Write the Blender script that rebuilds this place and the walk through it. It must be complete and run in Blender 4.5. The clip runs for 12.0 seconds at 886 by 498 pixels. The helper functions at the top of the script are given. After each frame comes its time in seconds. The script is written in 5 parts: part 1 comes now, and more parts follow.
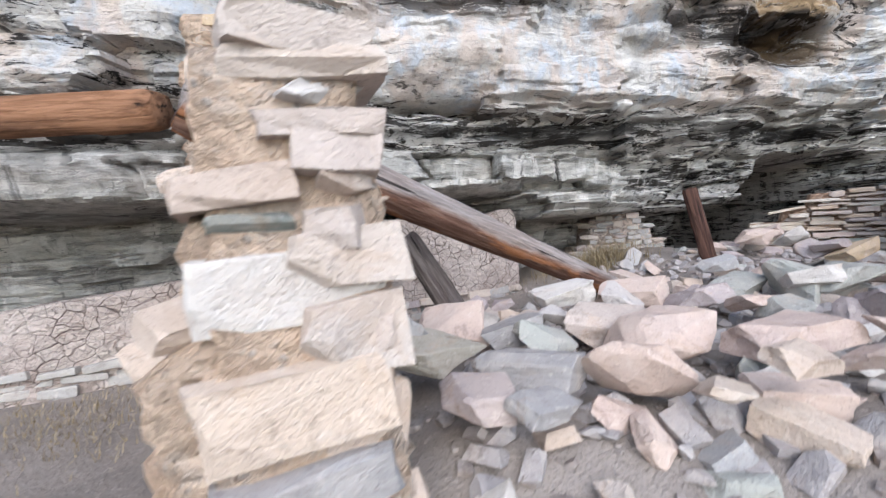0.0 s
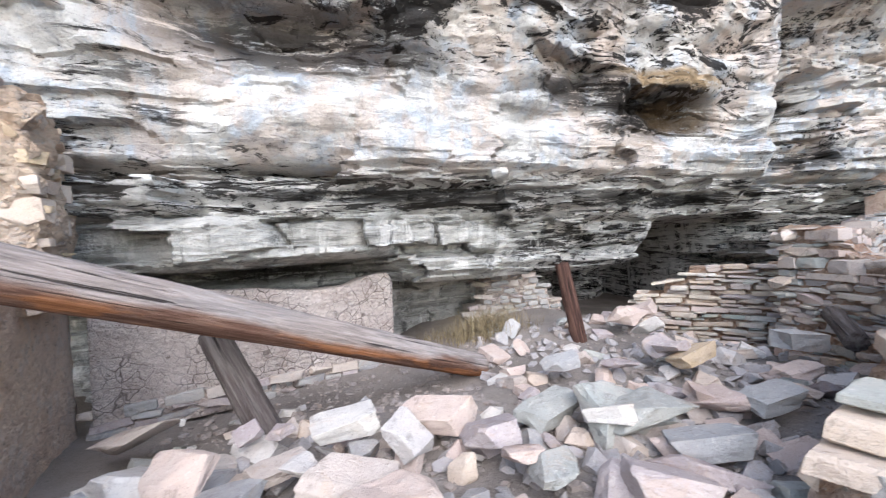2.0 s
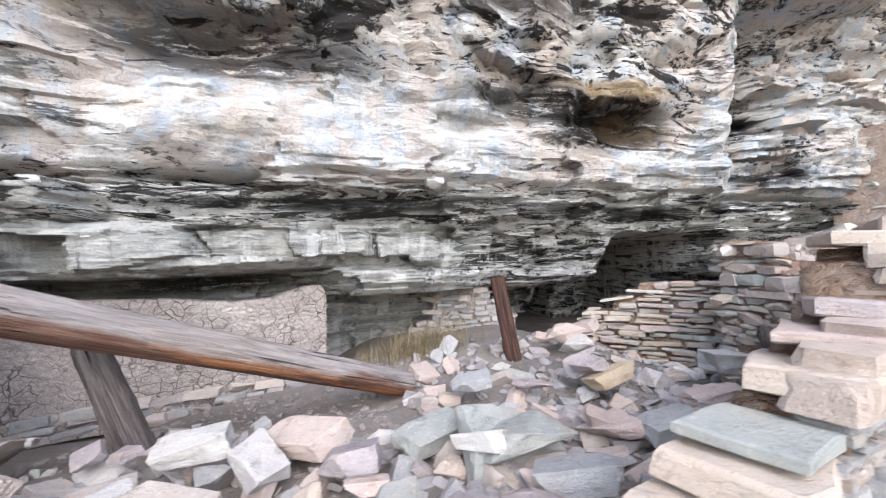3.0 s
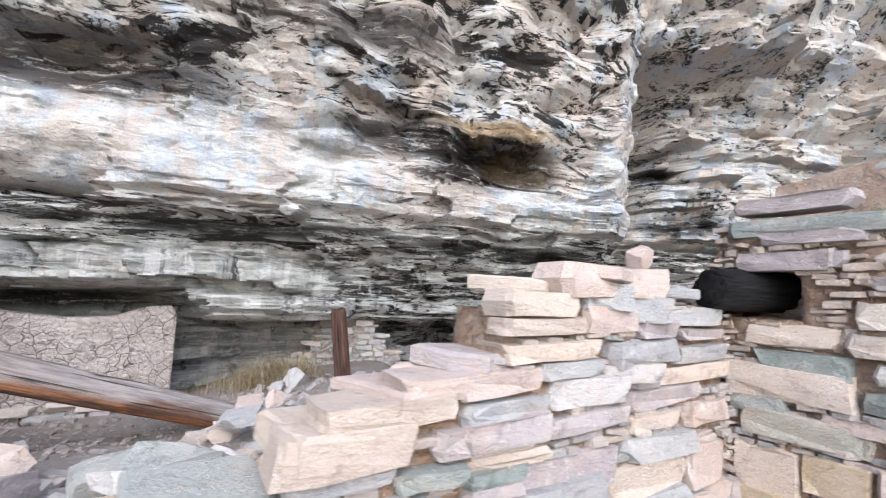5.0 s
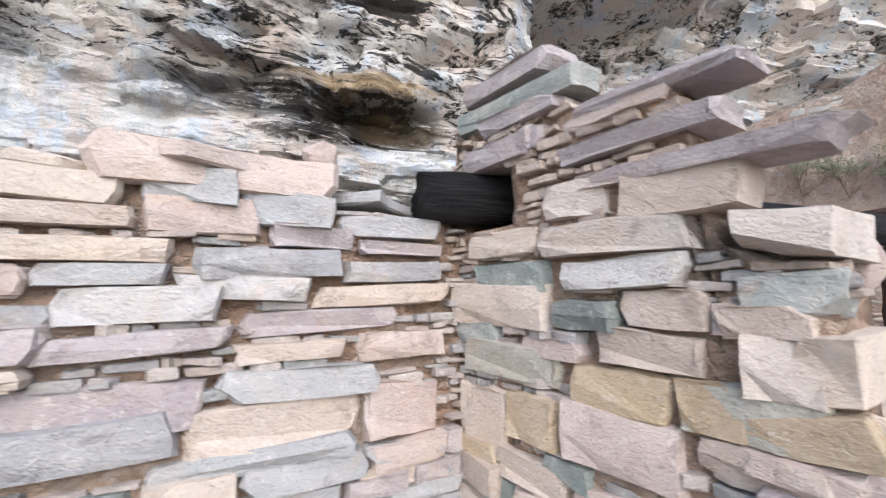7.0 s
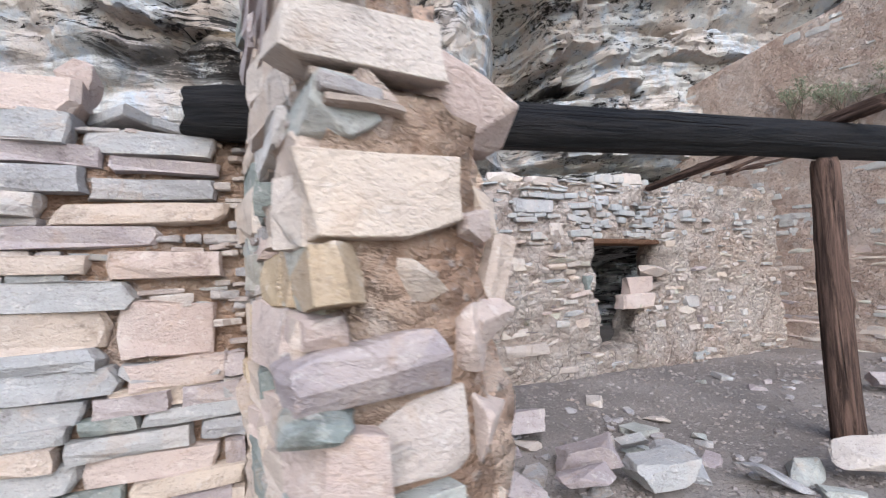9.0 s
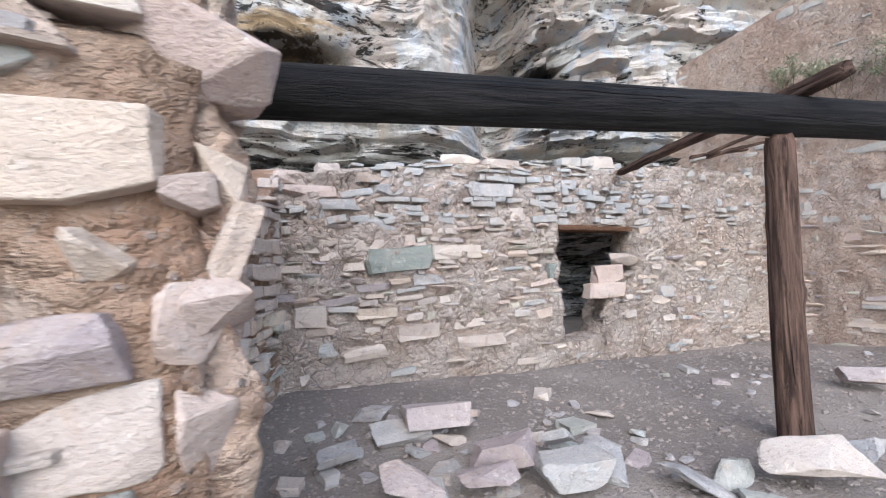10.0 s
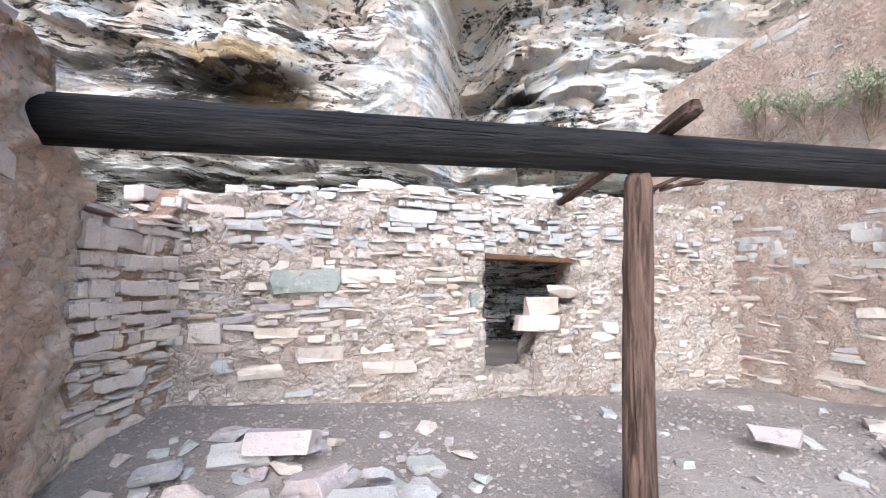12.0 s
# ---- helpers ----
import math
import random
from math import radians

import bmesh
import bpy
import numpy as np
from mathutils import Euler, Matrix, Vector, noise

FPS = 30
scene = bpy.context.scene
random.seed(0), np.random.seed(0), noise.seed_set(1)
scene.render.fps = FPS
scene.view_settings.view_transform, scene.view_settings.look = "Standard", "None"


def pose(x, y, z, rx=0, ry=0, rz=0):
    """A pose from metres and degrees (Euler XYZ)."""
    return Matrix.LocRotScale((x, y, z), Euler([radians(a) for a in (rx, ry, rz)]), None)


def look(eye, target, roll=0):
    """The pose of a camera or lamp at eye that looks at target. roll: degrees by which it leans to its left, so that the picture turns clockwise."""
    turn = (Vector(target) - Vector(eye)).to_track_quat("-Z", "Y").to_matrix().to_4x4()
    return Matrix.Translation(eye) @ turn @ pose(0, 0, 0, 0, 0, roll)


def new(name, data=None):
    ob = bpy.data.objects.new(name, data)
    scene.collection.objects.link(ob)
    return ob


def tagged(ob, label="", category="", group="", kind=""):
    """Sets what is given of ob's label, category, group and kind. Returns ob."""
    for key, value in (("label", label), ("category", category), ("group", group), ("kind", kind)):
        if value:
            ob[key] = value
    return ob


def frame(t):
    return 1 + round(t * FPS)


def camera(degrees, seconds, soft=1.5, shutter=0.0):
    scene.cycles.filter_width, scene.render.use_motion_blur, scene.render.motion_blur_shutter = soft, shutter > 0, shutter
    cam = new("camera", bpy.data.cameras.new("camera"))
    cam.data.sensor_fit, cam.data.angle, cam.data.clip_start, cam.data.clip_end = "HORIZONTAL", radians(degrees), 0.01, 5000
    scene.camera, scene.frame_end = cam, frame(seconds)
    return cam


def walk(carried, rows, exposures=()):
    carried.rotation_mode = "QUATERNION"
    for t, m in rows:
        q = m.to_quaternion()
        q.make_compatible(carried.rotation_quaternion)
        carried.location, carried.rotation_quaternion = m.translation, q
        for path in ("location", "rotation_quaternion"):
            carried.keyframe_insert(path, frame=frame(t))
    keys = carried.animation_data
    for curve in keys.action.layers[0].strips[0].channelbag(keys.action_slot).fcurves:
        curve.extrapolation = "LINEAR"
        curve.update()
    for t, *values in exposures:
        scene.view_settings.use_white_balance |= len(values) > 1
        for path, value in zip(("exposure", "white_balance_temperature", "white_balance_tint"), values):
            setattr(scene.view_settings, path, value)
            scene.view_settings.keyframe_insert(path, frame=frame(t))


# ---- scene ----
cam = camera(93.4, 12.0, soft=1.1, shutter=0.4)
METRES, EYE, TILT, LEAN, TURN = 8.5, 1.5, -2.8, 4.4, 0.0
ROWS = [
    (0.0, 0.0, 0.0, 0.0, -0.0, -0.0, 0.0),
    (0.5, 0.0324, 0.0203, 0.033, -0.12, 0.14, -0.87),
    (1.0, 0.0689, 0.0353, 0.0609, -0.79, -0.12, -1.27),
    (1.5, 0.106, 0.0366, 0.0727, -2.99, 1.27, -1.47),
    (2.0, 0.1423, 0.0354, 0.079, -4.4, 2.07, -1.6),
    (2.5, 0.1808, 0.037, 0.0772, -6.06, 3.47, -1.79),
    (3.0, 0.233, 0.0525, 0.0763, -4.55, 4.43, -2.44),
    (5.0, 0.4311, 0.0504, 0.0901, -4.8, 9.14, -6.12),
    (5.5, 0.4766, 0.0552, 0.0887, -4.54, 8.94, -5.79),
    (6.0, 0.5213, 0.0722, 0.0804, -4.97, 8.81, -4.87),
    (6.5, 0.572, 0.0899, 0.0712, -5.56, 8.82, -4.06),
    (7.0, 0.6212, 0.0948, 0.0649, -5.21, 8.95, -3.62),
    (9.0, 0.7568, 0.1095, 0.0377, 0.67, 6.51, -1.59),
    (9.5, 0.7877, 0.1195, 0.0343, 1.41, 5.69, -1.52),
    (10.0, 0.818, 0.1288, 0.0377, 2.09, 5.02, -1.98),
    (10.5, 0.8537, 0.1354, 0.0422, 4.65, 4.83, -2.63),
    (11.0, 0.8829, 0.1385, 0.0488, 5.12, 5.13, -3.31),
    (11.5, 0.9135, 0.1468, 0.0523, 5.07, 5.87, -4.18),
    (12.0, 0.9439, 0.138, 0.0541, 6.63, 7.17, -5.24),
]
walk(cam, [(t, pose(0, 0, EYE, TILT, LEAN, TURN) @ pose(METRES * x, METRES * y, METRES * z, 90 + pitch, roll, yaw)) for t, x, y, z, yaw, pitch, roll in ROWS],
     exposures=[(0.0, 1.47, 6220, 10), (1.2, 1.74, 6220, 10), (2.2, 1.80, 6220, 10), (3.0, 1.76, 6220, 10), (5.0, 1.66, 6220, 10), (7.0, 1.54, 6250, 10), (9.2, 1.44, 6130, 10), (10.5, 1.82, 6180, 10), (12.0, 2.2, 6180, 10)])

# ---- world and light: an open canyon in shade, bright sky behind the walker ----
world = bpy.data.worlds.new("canyon_sky")
scene.world = world
world.use_nodes = True
_wn = world.node_tree
_sky = _wn.nodes.new("ShaderNodeTexSky")
_sky.sky_type = "NISHITA"
_sky.sun_disc = False
_sky.sun_elevation = radians(38)
_sky.sun_rotation = radians(174.7)
_wn.links.new(_sky.outputs[0], _wn.nodes["Background"].inputs[0])
_wn.nodes["Background"].inputs[1].default_value = 0.135
sun = new("sun", bpy.data.lights.new("sun", "SUN"))
sun.data.energy, sun.data.angle, sun.data.color = 1.28, radians(62), (1.0, 0.97, 0.93)
sun.matrix_world = look((3.2, -9, 9.6), (2, 4, 0.5))


# ---- node helpers ----
class Mat:
    """A small builder for node materials; positions are world metres."""

    def __init__(self, name, rough=0.95, spec=0.05):
        self.m = bpy.data.materials.new(name)
        self.m.use_nodes = True
        self.t = self.m.node_tree
        self.b = self.t.nodes["Principled BSDF"]
        self.b.inputs["Roughness"].default_value = rough
        self.b.inputs["Specular IOR Level"].default_value = spec
        self.pos = self.t.nodes.new("ShaderNodeNewGeometry").outputs["Position"]
        self.rnd = self.t.nodes.new("ShaderNodeObjectInfo").outputs["Random"]

    def put(self, sock, v):
        if hasattr(v, "is_linked"):
            self.t.links.new(v, sock)
        elif isinstance(v, tuple) and len(v) == 3 and sock.type == "RGBA":
            sock.default_value = (*v, 1)
        else:
            sock.default_value = v

    def math(self, op, a, b=0.0, clamp=False):
        n = self.t.nodes.new("ShaderNodeMath")
        n.operation, n.use_clamp = op, clamp
        self.put(n.inputs[0], a), self.put(n.inputs[1], b)
        return n.outputs[0]

    def scaled(self, sx, sy, sz, vec=None):
        n = self.t.nodes.new("ShaderNodeMapping")
        self.put(n.inputs["Vector"], vec or self.pos)
        n.inputs["Scale"].default_value = (sx, sy, sz)
        return n.outputs[0]

    def shifted(self, vec, amount):
        """vec moved by a random amount for each object."""
        n = self.t.nodes.new("ShaderNodeVectorMath")
        n.operation = "ADD"
        c = self.t.nodes.new("ShaderNodeCombineXYZ")
        k = self.math("MULTIPLY", self.rnd, amount)
        for i in range(3):
            self.put(c.inputs[i], k)
        self.put(n.inputs[0], vec), self.put(n.inputs[1], c.outputs[0])
        return n.outputs[0]

    def noise(self, scale, vec=None, detail=5.0, rough=0.6, warp=0.0):
        n = self.t.nodes.new("ShaderNodeTexNoise")
        self.put(n.inputs["Vector"], vec or self.pos)
        n.inputs["Scale"].default_value, n.inputs["Detail"].default_value = scale, detail
        n.inputs["Roughness"].default_value, n.inputs["Distortion"].default_value = rough, warp
        return n.outputs["Fac"]

    def cells(self, scale, vec=None, feature="DISTANCE_TO_EDGE", rand=1.0):
        n = self.t.nodes.new("ShaderNodeTexVoronoi")
        n.feature = feature
        self.put(n.inputs["Vector"], vec or self.pos)
        n.inputs["Scale"].default_value, n.inputs["Randomness"].default_value = scale, rand
        return n.outputs["Distance"]

    def ramp(self, fac, stops, mode="LINEAR"):
        n = self.t.nodes.new("ShaderNodeValToRGB")
        n.color_ramp.interpolation = mode
        el = n.color_ramp.elements
        while len(el) < len(stops):
            el.new(0.5)
        for e, (p, c) in zip(el, stops):
            e.position = p
            e.color = (c, c, c, 1) if isinstance(c, (int, float)) else (*c, 1)
        self.put(n.inputs[0], fac)
        return n.outputs[0]

    def step(self, fac, lo, hi):
        n = self.t.nodes.new("ShaderNodeMapRange")
        n.interpolation_type = "SMOOTHSTEP"
        n.inputs["From Min"].default_value, n.inputs["From Max"].default_value = lo, hi
        self.put(n.inputs["Value"], fac)
        return n.outputs[0]

    def mix(self, fac, a, b, mode="MIX"):
        n = self.t.nodes.new("ShaderNodeMix")
        n.data_type, n.blend_type = "RGBA", mode
        self.put(n.inputs[0], fac), self.put(n.inputs[6], a), self.put(n.inputs[7], b)
        return n.outputs[2]

    def spot(self, centre, radii):
        """1 in an ellipsoid about centre, falling to 0 outside it."""
        n = self.t.nodes.new("ShaderNodeVectorMath")
        n.operation = "SUBTRACT"
        self.put(n.inputs[0], self.pos)
        n.inputs[1].default_value = centre
        s = self.scaled(1 / radii[0], 1 / radii[1], 1 / radii[2], n.outputs[0])
        ln = self.t.nodes.new("ShaderNodeVectorMath")
        ln.operation = "LENGTH"
        self.put(ln.inputs[0], s)
        return self.step(ln.outputs["Value"], 1.15, 0.45)

    def axis(self, i):
        n = self.t.nodes.new("ShaderNodeSeparateXYZ")
        self.put(n.inputs[0], self.pos)
        return n.outputs[i]

    def bump(self, height, dist, strength=1.0, under=None):
        n = self.t.nodes.new("ShaderNodeBump")
        n.inputs["Distance"].default_value, n.inputs["Strength"].default_value = dist, strength
        self.put(n.inputs["Height"], height)
        if under:
            self.put(n.inputs["Normal"], under)
        return n.outputs[0]

    def done(self, colour, normal=None, rough=None):
        self.put(self.b.inputs["Base Color"], colour)
        if normal:
            self.put(self.b.inputs["Normal"], normal)
        if rough:
            self.put(self.b.inputs["Roughness"], rough)
        return self.m


# ---- materials ----
def mat_stone(name, stops, tint=(0.62, 0.50, 0.42)):
    """Layered quartzite and siltstone: one colour a stone, with grain, bedding and pale dust."""
    m = Mat(name)
    p = m.shifted(m.pos, 37.0)
    base = m.ramp(m.rnd, stops, "CONSTANT")
    big = m.noise(5.0, p, 4, 0.6, 0.5)
    bed = m.noise(7.0, m.scaled(1, 1, 1.7, p), 5, 0.65, 0.5)
    fine = m.noise(85.0, p, 4, 0.7)
    local = m.t.nodes.new("ShaderNodeTexCoord").outputs["Object"]
    leaf = m.noise(1.5, m.shifted(m.scaled(2.6, 1.5, 2.0, local), 23.0), 9, 0.75, 1.4)
    c = m.mix(m.step(big, 0.42, 0.72), base, tint, "MIX")
    c = m.mix(0.55, base, c)
    c = m.mix(m.math("MULTIPLY", m.step(bed, 0.5, 0.72), 0.2), c, m.mix(1.0, c, (0.55, 0.52, 0.5), "MULTIPLY"))
    c = m.mix(m.math("MULTIPLY", m.step(m.noise(3.1, p, 3), 0.55, 0.75), 0.25), c, (0.72, 0.67, 0.62))
    c = m.mix(m.math("MULTIPLY", m.step(fine, 0.56, 0.68), 0.45), c, m.mix(1.0, c, (0.42, 0.38, 0.36), "MULTIPLY"))
    c = m.mix(m.math("MULTIPLY", m.step(m.noise(2.2, m.shifted(m.pos, 91.0), 5, 0.65, 1.2), 0.50, 0.62), 0.4), c, m.mix(0.5, c, (0.62, 0.50, 0.41)))
    c = m.mix(m.math("MULTIPLY", m.step(m.noise(7.0, m.shifted(m.pos, 55.0), 7, 0.75, 0.6), 0.55, 0.66), 0.55), c, m.mix(1.0, c, (0.50, 0.47, 0.46), "MULTIPLY"))
    c = m.mix(m.math("MULTIPLY", m.step(m.noise(24.0, p, 4, 0.7), 0.58, 0.66), 0.3), c, (0.74, 0.68, 0.62))
    c = m.mix(m.math("MULTIPLY", m.step(m.noise(3.4, m.shifted(m.pos, 71.0), 7, 0.7, 0.9), 0.56, 0.64), 0.45), c, m.mix(0.5, c, (0.50, 0.335, 0.215)))
    c = m.mix(m.math("MULTIPLY", m.step(leaf, 0.53, 0.60), 0.2), c, m.mix(1.0, c, (0.60, 0.56, 0.55), "MULTIPLY"))
    c = m.mix(m.math("MULTIPLY", m.step(leaf, 0.44, 0.36), 0.15), c, (0.70, 0.64, 0.58))
    h = m.math("ADD", m.math("MULTIPLY", bed, 0.4), m.math("MULTIPLY", fine, 0.6))
    h = m.math("ADD", m.math("ADD", h, big), m.math("MULTIPLY", leaf, 0.35))
    return m.done(c, m.bump(h, 0.026, 0.9))


STONE_STOPS = [(0.0, (0.53, 0.41, 0.375)), (0.14, (0.50, 0.37, 0.32)), (0.26, (0.44, 0.37, 0.38)), (0.38, (0.60, 0.50, 0.41)),
               (0.50, (0.36, 0.37, 0.34)), (0.60, (0.55, 0.45, 0.42)), (0.70, (0.25, 0.29, 0.27)), (0.77, (0.40, 0.40, 0.41)),
               (0.86, (0.64, 0.57, 0.50)), (0.95, (0.55, 0.39, 0.22))]
RUBBLE_STOPS = [(0.0, (0.50, 0.42, 0.41)), (0.2, (0.46, 0.39, 0.385)), (0.36, (0.42, 0.385, 0.38)), (0.5, (0.35, 0.37, 0.365)),
                (0.62, (0.56, 0.46, 0.43)), (0.74, (0.30, 0.335, 0.33)), (0.82, (0.52, 0.44, 0.36)), (0.92, (0.40, 0.36, 0.35))]
BACK_FILL = [(0.0, (0.440, 0.378, 0.339)), (0.2, (0.405, 0.343, 0.304)), (0.4, (0.475, 0.427, 0.387)), (0.55, (0.378, 0.378, 0.370)), (0.68, (0.414, 0.339, 0.295)), (0.80, (0.317, 0.339, 0.339)), (0.9, (0.502, 0.466, 0.431))]
CHINK_STOPS = [(0.0, (0.46, 0.38, 0.34)), (0.3, (0.40, 0.37, 0.36)), (0.55, (0.50, 0.43, 0.38)), (0.75, (0.33, 0.325, 0.31)), (0.9, (0.44, 0.35, 0.29))]
GREY_STOPS = [(0.0, (0.42, 0.40, 0.38)), (0.25, (0.34, 0.33, 0.32)), (0.5, (0.46, 0.43, 0.40)), (0.75, (0.30, 0.30, 0.29))]
stone_mat = mat_stone("masonry_stone", STONE_STOPS)
rubble_mat = mat_stone("fallen_stone", RUBBLE_STOPS, (0.50, 0.44, 0.42))
backfill_mat = mat_stone("back_wall_chinking", BACK_FILL, (0.52, 0.45, 0.40))
chink_mat = mat_stone("chinking_stone", CHINK_STOPS, (0.46, 0.38, 0.33))
grey_mat = mat_stone("grey_stone", GREY_STOPS, (0.40, 0.37, 0.34))
BUFF_STOPS = [(0.0, (0.58, 0.46, 0.36)), (0.3, (0.62, 0.54, 0.45)), (0.55, (0.50, 0.42, 0.38)), (0.75, (0.66, 0.60, 0.53)), (0.9, (0.40, 0.42, 0.37))]
buff_mat = mat_stone("buff_stone", BUFF_STOPS, (0.62, 0.50, 0.39))


COLOURS = {"pink": (0.57, 0.455, 0.40), "mauve": (0.42, 0.36, 0.355), "cream": (0.60, 0.495, 0.41), "buff": (0.58, 0.475, 0.395), "white": (0.59, 0.555, 0.525),
           "green": (0.25, 0.275, 0.255), "grey": (0.40, 0.39, 0.385), "ochre": (0.53, 0.405, 0.27), "olive": (0.45, 0.42, 0.35), "pale": (0.56, 0.485, 0.43), "sage": (0.40, 0.405, 0.375)}
TINTED = {}
for _name, (_r, _g, _b) in COLOURS.items():
    TINTED[_name] = mat_stone(_name + "_stone", [(0.0, (_r, _g, _b)), (0.35, (_r * 0.92, _g * 0.9, _b * 0.9)), (0.7, (_r * 1.06, _g * 1.05, _b * 1.03))],
                              (_r * 0.6 + 0.22, _g * 0.6 + 0.19, _b * 0.6 + 0.17))


def mat_mud(name, a, b, grit=0.5, cracks=0.0, crack_scale=6.0):
    """Clay mortar or plaster with grit, stains and drying cracks."""
    m = Mat(name, 1.0, 0.03)
    a, b = [tuple(min(0.86, 1.2 * v) for v in k) for k in (a, b)]
    big = m.noise(1.7, detail=5)
    mid = m.noise(7.0, detail=8, rough=0.72)
    fine = m.noise(110.0, detail=3)
    c = m.mix(m.step(big, 0.35, 0.68), a, b)
    c = m.mix(m.math("MULTIPLY", m.step(mid, 0.5, 0.75), 0.55), c, m.mix(1.0, c, (0.62, 0.55, 0.5), "MULTIPLY"))
    c = m.mix(m.math("MULTIPLY", m.step(fine, 0.55, 0.7), 0.35), c, (0.62, 0.54, 0.48))
    c = m.mix(m.math("MULTIPLY", m.step(m.noise(3.6, detail=6, rough=0.7, warp=0.7), 0.52, 0.64), 0.5), c, m.mix(1.0, c, (0.72, 0.64, 0.6), "MULTIPLY"))
    c = m.mix(m.math("MULTIPLY", m.step(m.noise(4.5, detail=7, rough=0.7, warp=0.6), 0.53, 0.60), 0.6), c, m.mix(0.6, c, (0.72, 0.645, 0.585)))
    crumb = m.cells(15.0, m.scaled(1, 1, 1.5), "F1")
    peb = m.cells(26.0, feature="F1")
    grit_on = m.math("MULTIPLY", m.step(peb, 0.30, 0.18), m.step(m.noise(9.0), 0.48, 0.60))
    c = m.mix(m.math("MULTIPLY", grit_on, 0.7), c, (0.56, 0.49, 0.44))
    mid = m.math("ADD", mid, m.math("MULTIPLY", grit_on, 0.25))
    pit = m.step(m.noise(16.0, detail=6, rough=0.75, warp=0.5), 0.60, 0.68)
    c = m.mix(m.math("MULTIPLY", pit, 0.75), c, m.mix(1.0, c, (0.30, 0.25, 0.22), "MULTIPLY"))
    mid = m.math("SUBTRACT", mid, m.math("MULTIPLY", pit, 0.35))
    h = m.math("ADD", m.math("MULTIPLY", mid, 1.2), m.math("MULTIPLY", fine, grit))
    h = m.math("ADD", h, m.math("MULTIPLY", m.noise(38.0, detail=5, rough=0.7), 0.8))
    h = m.math("ADD", h, m.math("MULTIPLY", m.step(crumb, 0.75, 0.15), 0.9 * grit))
    c = m.mix(m.math("MULTIPLY", m.step(crumb, 0.62, 0.8), 0.35 * grit), c, m.mix(1.0, c, (0.40, 0.34, 0.31), "MULTIPLY"))
    n = m.bump(h, 0.06, 1.0)
    if cracks:
        warp = m.t.nodes.new("ShaderNodeVectorMath")
        warp.operation = "ADD"
        nz = m.t.nodes.new("ShaderNodeTexNoise")
        nz.inputs["Scale"].default_value = 5.0
        m.put(nz.inputs["Vector"], m.pos)
        sc = m.scaled(0.12, 0.12, 0.12, nz.outputs["Color"])
        m.put(warp.inputs[0], m.pos), m.put(warp.inputs[1], sc)
        e1 = m.cells(crack_scale, warp.outputs[0])
        e2 = m.cells(crack_scale * 2.3, warp.outputs[0])
        line = m.math("MAXIMUM", m.step(e1, 0.045, 0.0), m.math("MULTIPLY", m.step(e2, 0.05, 0.0), 0.6))
        line = m.math("MULTIPLY", line, m.step(m.noise(2.2), 0.3, 0.6))
        c = m.mix(m.math("MULTIPLY", line, cracks), c, (0.12, 0.085, 0.07))
        n = m.bump(m.math("SUBTRACT", 1.0, line), 0.02, 1.0, n)
    return m.done(c, n)


mortar_mat = mat_mud("red_clay_mortar", (0.42, 0.27, 0.19), (0.48, 0.35, 0.265), 0.9)
buff_mortar = mat_mud("buff_clay_mortar", (0.60, 0.44, 0.32), (0.66, 0.52, 0.40), 0.7)
adobe_mat = mat_mud("cracked_mud_plaster", (0.52, 0.44, 0.40), (0.60, 0.52, 0.475), 0.4, 0.85, 7.5)
plaster_mat = mat_mud("smoked_plaster", (0.71, 0.54, 0.41), (0.66, 0.51, 0.405), 0.4)
back_mortar = mat_mud("pale_clay_mortar", (0.62, 0.535, 0.475), (0.57, 0.455, 0.385), 1.0, 0.5, 6.0)
room_plaster = mat_mud("pinkish_room_plaster", (0.70, 0.48, 0.36), (0.76, 0.58, 0.46), 0.9)
pier_clay = mat_mud("brown_pier_clay", (0.56, 0.41, 0.32), (0.61, 0.485, 0.405), 0.9)
red_mat = mat_mud("red_mud_plaster", (0.45, 0.325, 0.26), (0.53, 0.42, 0.35), 0.5, 0.2, 11.0)
redstone_mat = mat_stone("red_wall_stone", [(0.0, (0.54, 0.45, 0.39)), (0.3, (0.49, 0.42, 0.37)), (0.6, (0.58, 0.50, 0.44)), (0.85, (0.43, 0.41, 0.38))], (0.46, 0.38, 0.33))
scree_mat = mat_stone("scree_stone", [(0.0, (0.40, 0.365, 0.355))], (0.36, 0.35, 0.345))


def mat_ground():
    m = Mat("grey_dirt", 1.0, 0.03)
    big = m.noise(0.9, detail=6)
    c = m.mix(m.step(big, 0.35, 0.7), (0.23, 0.20, 0.18), (0.34, 0.295, 0.265))
    g = m.noise(55.0, detail=4, rough=0.75)
    chip = m.noise(30.0, detail=4)
    c = m.mix(m.math("MULTIPLY", m.step(chip, 0.56, 0.66), 0.7), c, (0.35, 0.305, 0.275))
    c = m.mix(m.math("MULTIPLY", m.step(m.noise(90.0, detail=2), 0.55, 0.7), 0.5), c, (0.09, 0.075, 0.065))
    n = m.bump(m.math("ADD", g, m.math("MULTIPLY", chip, 1.0)), 0.03, 0.8)
    return m.done(c, n)


ground_mat = mat_ground()


